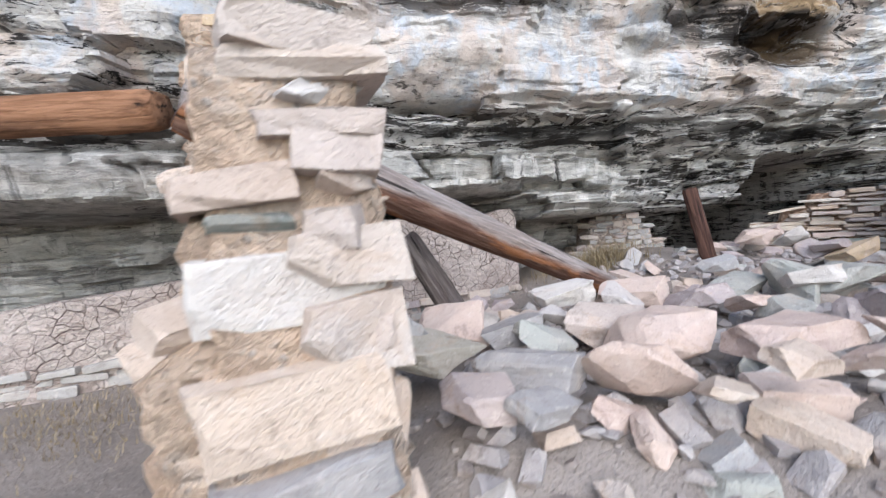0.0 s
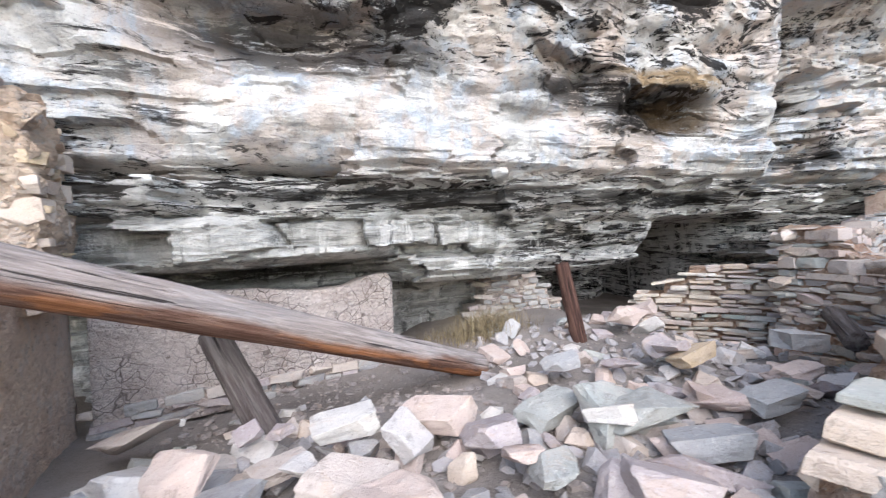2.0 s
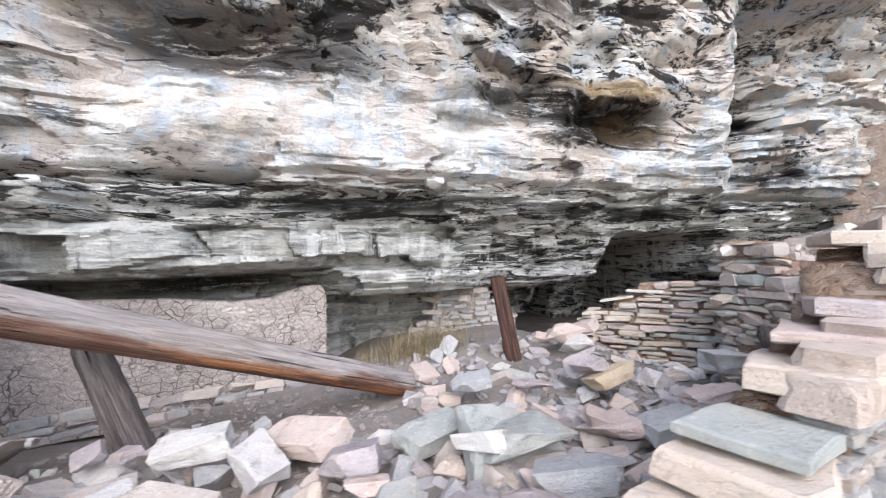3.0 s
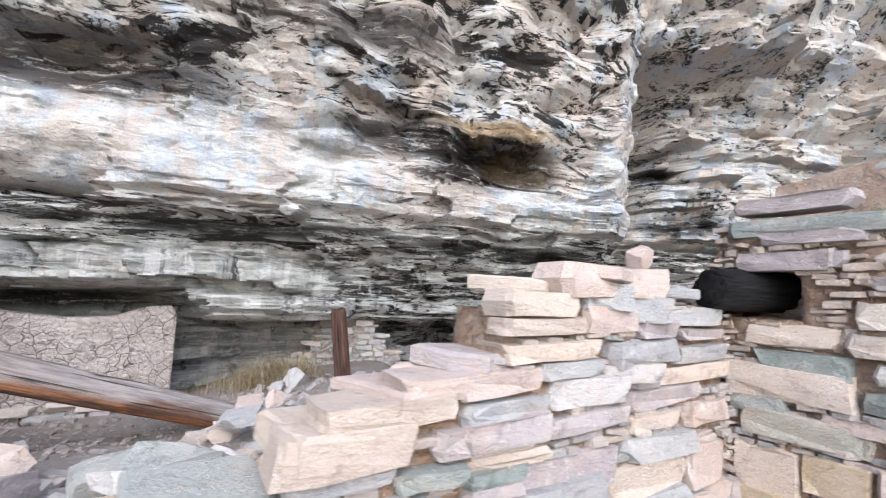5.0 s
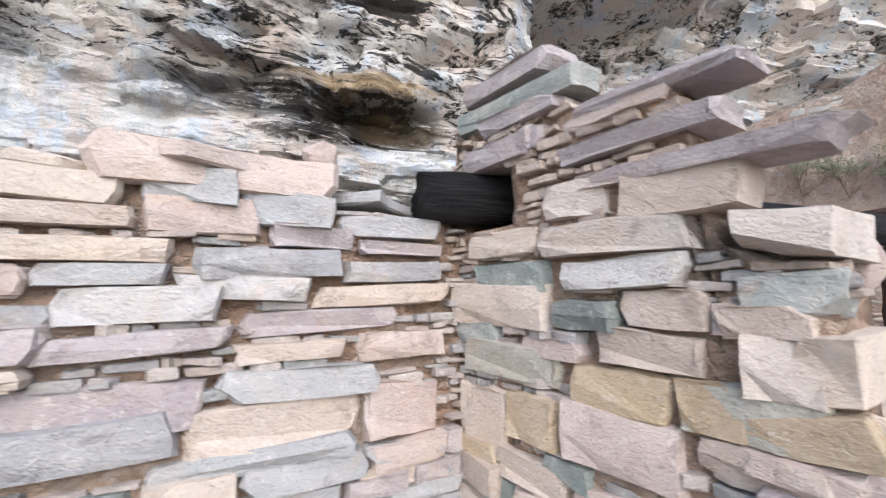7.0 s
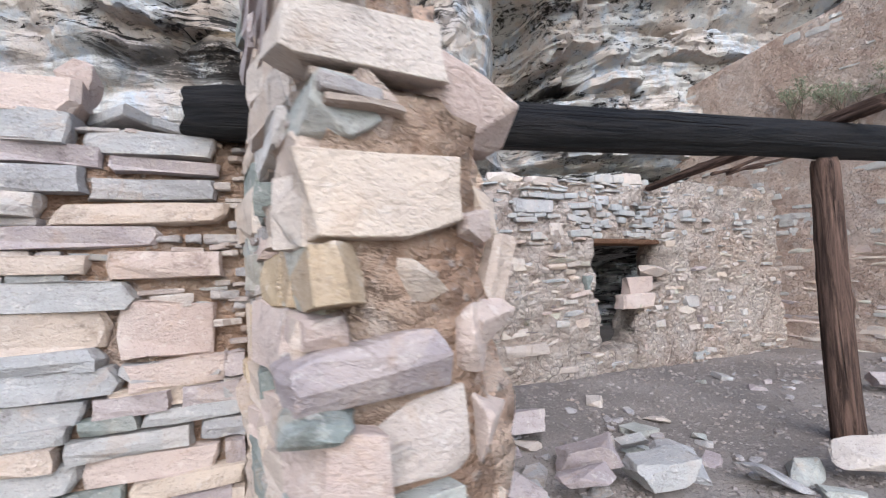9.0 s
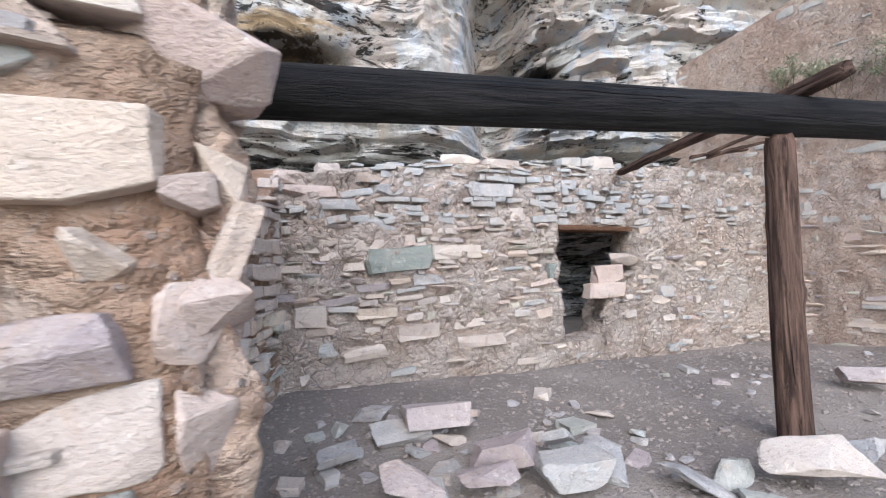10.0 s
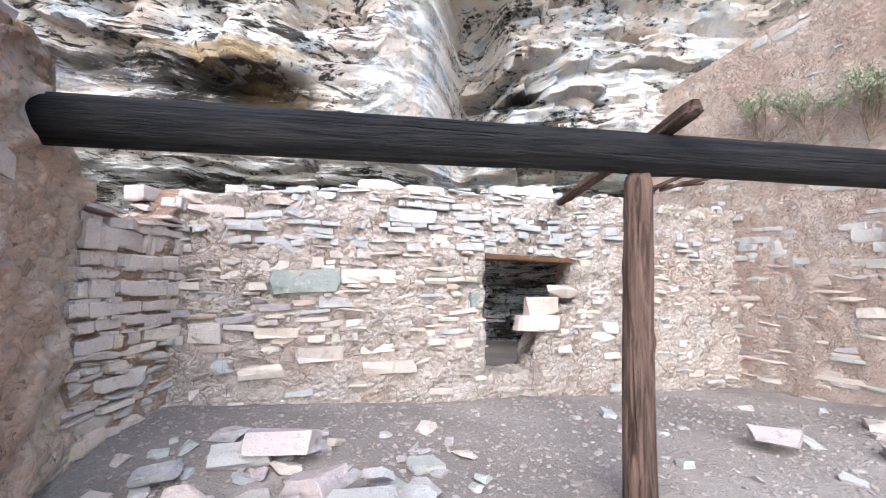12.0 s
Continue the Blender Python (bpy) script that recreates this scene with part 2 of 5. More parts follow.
def mat_wood(name, dark, light, orange=None, top=None):
    """Old log: fibres and checks along its local x axis."""
    m = Mat(name, 0.85, 0.12)
    tc = m.t.nodes.new("ShaderNodeTexCoord").outputs["Object"]
    fib = m.noise(18.0, m.scaled(0.12, 1.6, 1.6, tc), 6, 0.7, 0.6)
    fine = m.noise(70.0, m.scaled(0.06, 1.4, 1.4, tc), 5, 0.75)
    patch = m.noise(2.4, m.scaled(0.5, 1.6, 1.6, tc), 4)
    c = m.mix(m.step(fib, 0.35, 0.68), dark, light)
    if orange:
        c = m.mix(m.math("MULTIPLY", m.step(patch, 0.50, 0.60), 0.85), c, m.mix(m.step(fib, 0.35, 0.6), (orange[0] * 0.6, orange[1] * 0.55, orange[2] * 0.5), orange))
    if top:
        sep = m.t.nodes.new("ShaderNodeSeparateXYZ")
        m.put(sep.inputs[0], tc)
        up = m.step(m.math("ADD", sep.outputs[2], m.math("MULTIPLY", m.math("SUBTRACT", patch, 0.5), 0.26)), -0.05, 0.03)
        c = m.mix(m.math("MULTIPLY", up, 0.85), c, m.mix(m.step(fib, 0.35, 0.65), (top[0] * 0.55, top[1] * 0.55, top[2] * 0.55), top))
    check = m.step(m.noise(11.0, m.scaled(0.05, 2.0, 2.0, tc), 3, 0.5, 1.0), 0.62, 0.70)
    c = m.mix(m.math("MULTIPLY", check, 0.85), c, (0.02, 0.016, 0.014))
    h = m.math("SUBTRACT", m.math("ADD", fib, m.math("MULTIPLY", fine, 0.6)), m.math("MULTIPLY", check, 1.5))
    return m.done(c, m.bump(h, 0.03, 1.0))


grey_wood = mat_wood("weathered_wood", (0.12, 0.06, 0.042), (0.25, 0.15, 0.11), (0.40, 0.17, 0.075), (0.47, 0.42, 0.40))
orange_wood = mat_wood("orange_wood", (0.15, 0.075, 0.045), (0.33, 0.175, 0.10), (0.40, 0.21, 0.12))
red_wood = mat_wood("brown_post_wood", (0.055, 0.03, 0.024), (0.15, 0.08, 0.06))
post_wood = mat_wood("split_post_wood", (0.042, 0.027, 0.022), (0.185, 0.115, 0.088))
char_wood = mat_wood("charred_wood", (0.003, 0.003, 0.0035), (0.022, 0.019, 0.0185))
char_wood.node_tree.nodes["Principled BSDF"].inputs["Roughness"].default_value = 0.6
char_wood.node_tree.nodes["Principled BSDF"].inputs["Specular IOR Level"].default_value = 0.2
strut_wood = mat_wood("grey_strut_wood", (0.09, 0.07, 0.065), (0.21, 0.18, 0.165))


def mat_cliff():
    """Banded limestone and shale: cream rock, white mineral wash, black varnish, thin dark beds, and shade coloured
    into the hollows.
    """
    m = Mat("cliff_rock", 0.95, 0.06)
    x, z = m.axis(0), m.axis(2)
    flow = m.noise(1.6, m.scaled(1.0, 1.0, 0.35), 6, 0.62, 0.8)
    blot = m.noise(0.8, m.scaled(0.7, 0.7, 1.3), 5, 0.6, 0.4)
    beds = m.noise(2.0, m.scaled(0.35, 0.35, 5.0), 7, 0.7, 0.5)
    thin = m.noise(4.0, m.scaled(0.6, 0.6, 5.0), 8, 0.78, 0.8)
    grain = m.noise(28.0, detail=5, rough=0.7)
    c = m.mix(m.step(blot, 0.40, 0.60), (0.55, 0.49, 0.43), (0.69, 0.63, 0.565))
    c = m.mix(m.math("MULTIPLY", m.step(beds, 0.52, 0.58), 0.3), c, (0.36, 0.335, 0.31))
    # white and bluish wash on the overhang's face
    band = m.math("MULTIPLY", m.step(z, 2.75, 2.95), m.step(z, 4.7, 3.7))
    wash = m.math("MULTIPLY", m.step(m.math("ADD", flow, m.math("MAXIMUM", m.math("MULTIPLY", band, 0.18), m.math("MULTIPLY", m.step(x, 6.0, 6.8), 0.15))), 0.47, 0.60), 0.92)
    c = m.mix(wash, c, m.mix(m.step(m.noise(2.3, detail=5), 0.48, 0.60), (0.62, 0.595, 0.56), (0.52, 0.555, 0.60)))
    c = m.mix(m.math("MULTIPLY", m.step(m.noise(7.0, m.scaled(1.0, 1.0, 0.13), 4, 0.6, 0.5), 0.53, 0.62), m.math("MULTIPLY", band, 0.6)), c, (0.43, 0.42, 0.42))
    c = m.mix(m.math("MULTIPLY", m.step(m.noise(11.0, m.scaled(1.0, 1.0, 0.2), 6, 0.7, 0.4), 0.54, 0.64), m.math("MULTIPLY", band, 0.5)), c, (0.64, 0.63, 0.62))
    c = m.mix(m.math("MULTIPLY", m.step(m.noise(1.7, m.scaled(1, 1, 0.5), 6, 0.65, 0.4), 0.47, 0.57), 0.65), c, (0.62, 0.505, 0.425))
    c = m.mix(m.math("MULTIPLY", m.step(m.noise(9.0, detail=7, rough=0.75), 0.52, 0.66), 0.5), c, m.mix(1.0, c, (0.60, 0.57, 0.55), "MULTIPLY"))
    # shaly lower beds, black partings and pale flow marks
    low = m.step(z, 2.95, 2.72)
    shale = m.mix(m.step(m.noise(2.4, m.scaled(0.42, 0.42, 3.6), 10, 0.78, 0.7), 0.515, 0.535), m.mix(m.step(m.noise(6.0, m.scaled(0.6, 0.6, 2.0), 7, 0.7), 0.45, 0.6), (0.56, 0.54, 0.51), (0.78, 0.755, 0.72)), (0.028, 0.026, 0.025))
    block = m.math("MULTIPLY", m.step(z, 2.45, 2.36), m.step(x, 3.0, 2.2))
    shale = m.mix(m.math("MULTIPLY", block, 0.75), shale, m.mix(m.step(m.noise(2.2, detail=6), 0.42, 0.6), (0.34, 0.335, 0.31), (0.58, 0.56, 0.52)))
    pale = m.math("MULTIPLY", m.step(m.noise(4.5, m.scaled(1.0, 1.0, 0.22), 5, 0.6, 0.4), 0.50, 0.62), m.step(z, 2.5, 2.3))
    shale = m.mix(m.math("MULTIPLY", pale, 0.8), shale, (0.66, 0.64, 0.61))
    c = m.mix(m.math("MULTIPLY", low, 0.92), c, shale)
    # black varnish: thin bedding lines, blotches and drips
    bold = m.noise(3.0, m.scaled(0.5, 0.5, 3.4), 9, 0.75, 0.8)
    var = m.noise(0.6, m.scaled(0.8, 0.8, 1.5), 5, 0.65, 0.6)
    bl = m.math("MULTIPLY", m.step(bold, 0.545, 0.575), m.step(var, 0.44, 0.52))
    blotch = m.math("MULTIPLY", m.step(m.noise(1.5, m.scaled(0.65, 0.65, 1.5), 8, 0.72, 0.8), 0.535, 0.575), m.math("MULTIPLY", m.step(z, 2.9, 3.5), m.step(x, -1.9, -0.6)))
    clean = m.math("SUBTRACT", 1.0, m.math("MULTIPLY", m.math("MAXIMUM", m.spot((1.5, 4.9, 3.42), (2.7, 2.5, 0.62)), m.math("MAXIMUM", m.spot((5.2, 6.1, 3.15), (1.5, 1.6, 0.28)), m.math("MULTIPLY", m.spot((6.95, 6.9, 4.0), (0.8, 1.6, 1.3)), 0.75))), 0.82))
    flake = m.math("MULTIPLY", m.step(m.noise(7.5, m.scaled(0.55, 0.55, 1.5), 8, 0.78, 0.5), 0.555, 0.60), m.step(m.noise(0.9, m.scaled(0.8, 0.8, 1.3), 4, 0.6), 0.46, 0.54))
    lines = m.math("MULTIPLY", m.step(thin, 0.61, 0.66), m.step(m.noise(0.9, detail=4), 0.42, 0.58))
    bl = m.math("MAXIMUM", m.math("MAXIMUM", m.math("MAXIMUM", bl, blotch), m.math("MULTIPLY", flake, 0.95)), m.math("MULTIPLY", lines, 0.7))
    bl = m.math("MULTIPLY", m.math("MULTIPLY", bl, clean), m.math("SUBTRACT", 1.0, m.math("MULTIPLY", block, 0.7)))
    bl = m.math("MULTIPLY", bl, m.math("SUBTRACT", 1.0, m.math("MULTIPLY", m.step(x, 6.8, 7.4), m.step(m.noise(14.0, m.scaled(0.6, 0.6, 1.6), 7, 0.75, 0.4), 0.44, 0.58))))
    c = m.mix(m.math("MULTIPLY", bl, 0.96), c, (0.020, 0.018, 0.017))
    streak = m.noise(5.5, m.scaled(1.0, 1.0, 0.16), 5, 0.65, 0.5)
    c = m.mix(m.math("MULTIPLY", m.math("MULTIPLY", m.step(streak, 0.58, 0.68), m.step(z, 2.9, 2.2)), 0.75), c, (0.06, 0.058, 0.06))
    # stain spots; those in cleft, notch, hollows and lower slots put shade into colour
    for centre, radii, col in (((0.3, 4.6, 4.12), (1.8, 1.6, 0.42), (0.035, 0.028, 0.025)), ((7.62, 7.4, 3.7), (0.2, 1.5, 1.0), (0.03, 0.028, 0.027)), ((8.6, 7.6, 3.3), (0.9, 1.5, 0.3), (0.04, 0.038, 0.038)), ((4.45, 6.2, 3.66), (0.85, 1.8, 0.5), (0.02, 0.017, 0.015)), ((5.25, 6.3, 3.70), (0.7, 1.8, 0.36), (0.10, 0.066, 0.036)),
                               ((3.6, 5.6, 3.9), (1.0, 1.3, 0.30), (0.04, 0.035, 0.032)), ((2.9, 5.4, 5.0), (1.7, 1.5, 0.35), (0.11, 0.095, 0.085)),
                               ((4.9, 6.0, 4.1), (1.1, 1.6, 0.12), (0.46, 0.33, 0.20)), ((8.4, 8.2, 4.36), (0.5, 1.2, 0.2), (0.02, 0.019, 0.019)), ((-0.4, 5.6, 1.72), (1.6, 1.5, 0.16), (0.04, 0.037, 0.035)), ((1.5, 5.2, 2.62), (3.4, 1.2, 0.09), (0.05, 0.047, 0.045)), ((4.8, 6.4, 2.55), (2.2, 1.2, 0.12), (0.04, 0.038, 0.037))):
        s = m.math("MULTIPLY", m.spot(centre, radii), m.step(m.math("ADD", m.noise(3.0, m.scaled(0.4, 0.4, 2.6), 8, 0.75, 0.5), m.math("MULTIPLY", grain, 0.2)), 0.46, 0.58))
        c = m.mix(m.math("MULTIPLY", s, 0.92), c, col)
    c = m.mix(m.math("MULTIPLY", m.step(m.noise(48.0, detail=5, rough=0.75), 0.54, 0.66), 0.35), c, m.mix(1.0, c, (0.36, 0.33, 0.31), "MULTIPLY"))
    lump = m.noise(5.0, m.scaled(0.8, 0.8, 1.5), 7, 0.7, 0.6)
    rough_bed = m.math("MULTIPLY", thin, m.math("MULTIPLY", clean, 1.0))
    h = m.math("ADD", m.math("MULTIPLY", rough_bed, 0.5), m.math("MULTIPLY", grain, 0.9))
    h = m.math("ADD", h, m.math("MULTIPLY", lump, 1.3))
    h = m.math("SUBTRACT", h, m.math("MULTIPLY", bl, 0.35))
    return m.done(c, m.bump(h, 0.055, 0.9))


cliff_mat = mat_cliff()


def mat_plain(name, a, b, scale=20.0):
    m = Mat(name, 0.9, 0.15)
    return m.done(m.mix(m.step(m.noise(scale), 0.35, 0.65), a, b))


straw_mat = mat_plain("dry_grass", (0.36, 0.285, 0.17), (0.15, 0.115, 0.075), 16.0)
leaf_mat = mat_plain("grey_green_leaf", (0.24, 0.26, 0.17), (0.33, 0.34, 0.24), 14.0)
twig_mat = mat_plain("dry_twig", (0.12, 0.085, 0.06), (0.22, 0.17, 0.13), 14.0)
lintel_mat = mat_wood("lintel_wood", (0.20, 0.10, 0.06), (0.36, 0.21, 0.13))

# ---- shapes ----
ANG = 26.4
UX, UY = math.cos(radians(ANG)), math.sin(radians(ANG))


def uv(u, v):
    """Plan place from the ruin's own axes: u along the back walls, v towards the cliff."""
    return u * UX - v * UY, u * UY + v * UX


def lattice(a, b, seed):
    """Smooth value noise on arrays a, b, from -1 to 1."""
    def h(i, j):
        n = np.sin(i * 127.1 + j * 311.7 + seed * 74.7) * 43758.5453
        return n - np.floor(n)
    i, j = np.floor(a), np.floor(b)
    f, g = a - i, b - j
    f, g = f * f * (3 - 2 * f), g * g * (3 - 2 * g)
    return 2 * ((h(i, j) * (1 - f) + h(i + 1, j) * f) * (1 - g) + (h(i, j + 1) * (1 - f) + h(i + 1, j + 1) * f) * g) - 1


def fbm(a, b, seed, octaves=4):
    out, k = 0, 0.5
    for o in range(octaves):
        out = out + k * lattice(a * 2 ** o, b * 2 ** o, seed + o * 13)
        k *= 0.5
    return out


def hashed(i, j, seed):
    n = np.sin(i * 91.7 + j * 47.3 + seed * 13.1) * 24634.63
    return n - np.floor(n)


def smooth(lo, hi, x):
    k = np.clip((x - lo) / (hi - lo), 0, 1)
    return k * k * (3 - 2 * k)


def grid_mesh(name, pts, material, shade=True, flip=False):
    """A sheet from an array of points [rows, columns, 3]."""
    r, c = pts.shape[:2]
    i = np.arange(r * c).reshape(r, c)
    q = np.stack([i[:-1, :-1], i[:-1, 1:], i[1:, 1:], i[1:, :-1]], -1).reshape(-1, 4)
    if flip:
        q = q[:, ::-1]
    me = bpy.data.meshes.new(name)
    me.from_pydata(pts.reshape(-1, 3).tolist(), [], q.tolist())
    me.materials.append(material)
    if shade:
        me.polygons.foreach_set("use_smooth", [True] * len(me.polygons))
    me.update()
    return me


def part(name, data, material, parent, label=""):
    """One mesh object under a thing or a part."""
    if isinstance(data, bmesh.types.BMesh):
        me = bpy.data.meshes.new(name)
        data.to_mesh(me)
        data.free()
        me.materials.append(material)
    else:
        me = data
    ob = new(name, me)
    ob.parent = parent
    if label:
        ob["label"] = label
    return ob


def slab_data(rng, full=0.84):
    """A flat stone, one unit each way: uneven outline, chipped edges. Vertices and faces."""
    def at(x, y, cut=0.0):
        j = 1 - full
        return (x * (1 - cut) - math.copysign(rng.uniform(0, j) * 0.6, x) if abs(x) > 0.4 else x + rng.uniform(-0.08, 0.08),
                y * (1 - cut) - math.copysign(rng.uniform(0, j) * 0.8, y) if abs(y) > 0.4 else y + rng.uniform(-0.1, 0.1))
    cuts = [rng.choice((0.0, 0.02, 0.04, 0.08)) for _ in range(4)]
    out = [at(-0.5, -0.5, cuts[0]), at(-0.18, -0.5), at(0.18, -0.5), at(0.5, -0.5, cuts[1]), at(0.5, 0.0),
           at(0.5, 0.5, cuts[2]), at(0.18, 0.5), at(-0.18, 0.5), at(-0.5, 0.5, cuts[3]), at(-0.5, 0.0)]
    wedge, sag = rng.uniform(-0.16, 0.16), rng.uniform(-0.14, 0.14)
    verts, rings = [], []
    for level, inset in ((-0.5, 0.93), (-0.38, 1.0), (0.36, 1.0), (0.5, 0.93)):
        ring = []
        for x, y in out:
            j = rng.uniform(0.955, 1.0)
            z = level * (1 + 2 * wedge * x) + (rng.uniform(-0.07, 0.07)) - sag * (x * x * 2)
            ring.append(len(verts))
            verts.append((x * inset * j, y * inset * j, z))
        rings.append(ring)
    faces = [rings[0][::-1], rings[3]]
    for a, b in zip(rings, rings[1:]):
        faces += [[a[k], a[(k + 1) % 10], b[(k + 1) % 10], b[k]] for k in range(10)]
    return verts, faces


def slab_mesh(name, seed, material):
    v, f = slab_data(random.Random(seed))
    me = bpy.data.meshes.new(name)
    me.from_pydata(v, [], f)
    me.materials.append(material)
    return me


def chunk_bm(rng, flat=0.6, cuts=2, rough=0.02):
    """An angular broken block, about one unit long: planes cut from a box, edges chipped, faces uneven."""
    bm = bmesh.new()
    if rng.random() < 0.5:
        bmesh.ops.create_cube(bm, size=1.0)
        for v in bm.verts:
            v.co += Vector((rng.uniform(-0.16, 0.12), rng.uniform(-0.16, 0.12), rng.uniform(-0.14, 0.1)))
    else:
        for _ in range(14):
            n = Vector((rng.gauss(0, 1), rng.gauss(0, 1), rng.gauss(0, 1)))
            n /= (abs(n.x) ** 5 + abs(n.y) ** 5 + abs(n.z) ** 5) ** 0.2
            bm.verts.new(n * 0.5 * rng.uniform(0.88, 1.04))
        hull = bmesh.ops.convex_hull(bm, input=bm.verts[:])
        bmesh.ops.delete(bm, geom=[v for v in hull["geom_interior"] if isinstance(v, bmesh.types.BMVert)], context="VERTS")
    for _ in range(5):
        n = Vector((rng.uniform(-1, 1), rng.uniform(-1, 1), rng.uniform(-1, 1))).normalized()
        reach = 0.5 * (abs(n.x) + abs(n.y) + abs(n.z)) * rng.uniform(0.58, 0.86)
        res = bmesh.ops.bisect_plane(bm, geom=bm.verts[:] + bm.edges[:] + bm.faces[:], plane_co=n * reach, plane_no=n, clear_outer=True)
        edges = [e for e in res["geom_cut"] if isinstance(e, bmesh.types.BMEdge)]
        if len(edges) > 2:
            bmesh.ops.contextual_create(bm, geom=edges)
    bmesh.ops.remove_doubles(bm, verts=bm.verts[:], dist=0.02)
    bmesh.ops.bevel(bm, geom=bm.edges[:], offset=0.016, segments=1, affect="EDGES", clamp_overlap=True)
    bmesh.ops.triangulate(bm, faces=bm.faces[:])
    for _ in range(cuts):
        long = [e for e in bm.edges if e.calc_length() > 0.11]
        if long:
            bmesh.ops.subdivide_edges(bm, edges=long, cuts=1)
            bmesh.ops.triangulate(bm, faces=bm.faces[:])
    off = Vector((rng.uniform(0, 90), rng.uniform(0, 90), rng.uniform(0, 90)))
    for v in bm.verts:
        d = noise.noise(v.co * 2.2 + off) * 0.045 + noise.noise(v.co * 6 + off) * 0.022 + noise.noise(v.co * 14 + off) * 0.7 * rough
        v.co += v.co.normalized() * d
    lo = [min(v.co[i] for v in bm.verts) for i in range(3)]
    hi = [max(v.co[i] for v in bm.verts) for i in range(3)]
    for v in bm.verts:
        v.co = Vector([(v.co[i] - (lo[i] + hi[i]) / 2) / (hi[i] - lo[i]) for i in range(3)])
        v.co.z *= flat
    return bm


def chunk_mesh(name, seed, material, flat=0.6, cuts=2):
    me = bpy.data.meshes.new(name)
    bm = chunk_bm(random.Random(seed), flat, cuts)
    bm.to_mesh(me)
    bm.free()
    me.materials.append(material)
    return me


def joined(name, pieces, material):
    """One mesh from pieces (verts, faces, matrix), each with its own island."""
    vs, fs = [], []
    for v, f, m in pieces:
        k = len(vs)
        vs += [tuple(m @ Vector(p)) for p in v]
        fs += [[i + k for i in q] for q in f]
    me = bpy.data.meshes.new(name)
    me.from_pydata(vs, [], fs)
    me.materials.append(material)
    return me


# ---- ground ----
def ground(x, y):
    """Height of the dirt: the path's ledge, the rubble mound in the first room, the second room's floor, the slope falling away behind."""
    x, y = np.asarray(x, float), np.asarray(y, float)
    u, v = x * UX + y * UY, -x * UY + y * UX
    path = np.interp(x, (-3, 0, 1.2, 3.7, 5, 6.5, 8, 12), (0.1, 0.15, 0.62, 0.6, 0.35, 0.02, 0.0, 0.1))
    mound = 0.72 + 0.10 * smooth(1.0, 3.0, x) + 0.13 * smooth(3.5, 6.0, y) * smooth(1.5, 3.5, x) - 0.17 * smooth(0.3, -1.0, x) - 0.2 * smooth(3.2, 5.0, y) * smooth(1.6, 0.6, x) - 0.24 * np.exp(-((x - 1.7) / 0.6) ** 2 - ((y - 4.7) / 0.55) ** 2)
    room = 0.17 + np.interp(u, (6.8, 8.6, 10.4, 12.8), (0.20, 0.08, 0.0, -0.10)) * smooth(-0.4, 1.1, v)
    inner = np.where(u < 0.1, 0.42, mound)
    k2 = smooth(5.9, 6.5, u)
    inner = inner * (1 - k2) + room * k2
    k3 = smooth(2.7, 3.3, u)
    edge = (smooth(0.55, 1.5, y - 0.12 * x) * (1 - k3) + smooth(0.0, 0.4, v) * k3) * (1 - k2) + smooth(-1.9, -1.0, v) * k2
    g = path * (1 - edge) + inner * edge
    g = g - 0.45 * np.maximum(0, -0.9 - (y - 0.13 * x)) * smooth(60, 10, -y)
    return g + 0.03 * fbm(x * 1.3, y * 1.3, 5) + 0.012 * fbm(x * 7, y * 7, 8, 3)


def gz(x, y):
    return float(ground(x, y))


gx = np.concatenate([np.linspace(-260, -8, 14), np.arange(-7, 15, 0.09), np.linspace(16, 260, 14)])
gy = np.concatenate([np.linspace(-260, -4, 14), np.arange(-3, 8.6, 0.09), np.linspace(9, 260, 14)])
GX, GY = np.meshgrid(gx, gy)
ground_ob = new("ground", grid_mesh("ground", np.stack([GX, GY, ground(GX, GY)], -1), ground_mat))
tagged(ground_ob, "grey stony dirt with small rock chips", "ground", kind="structure")

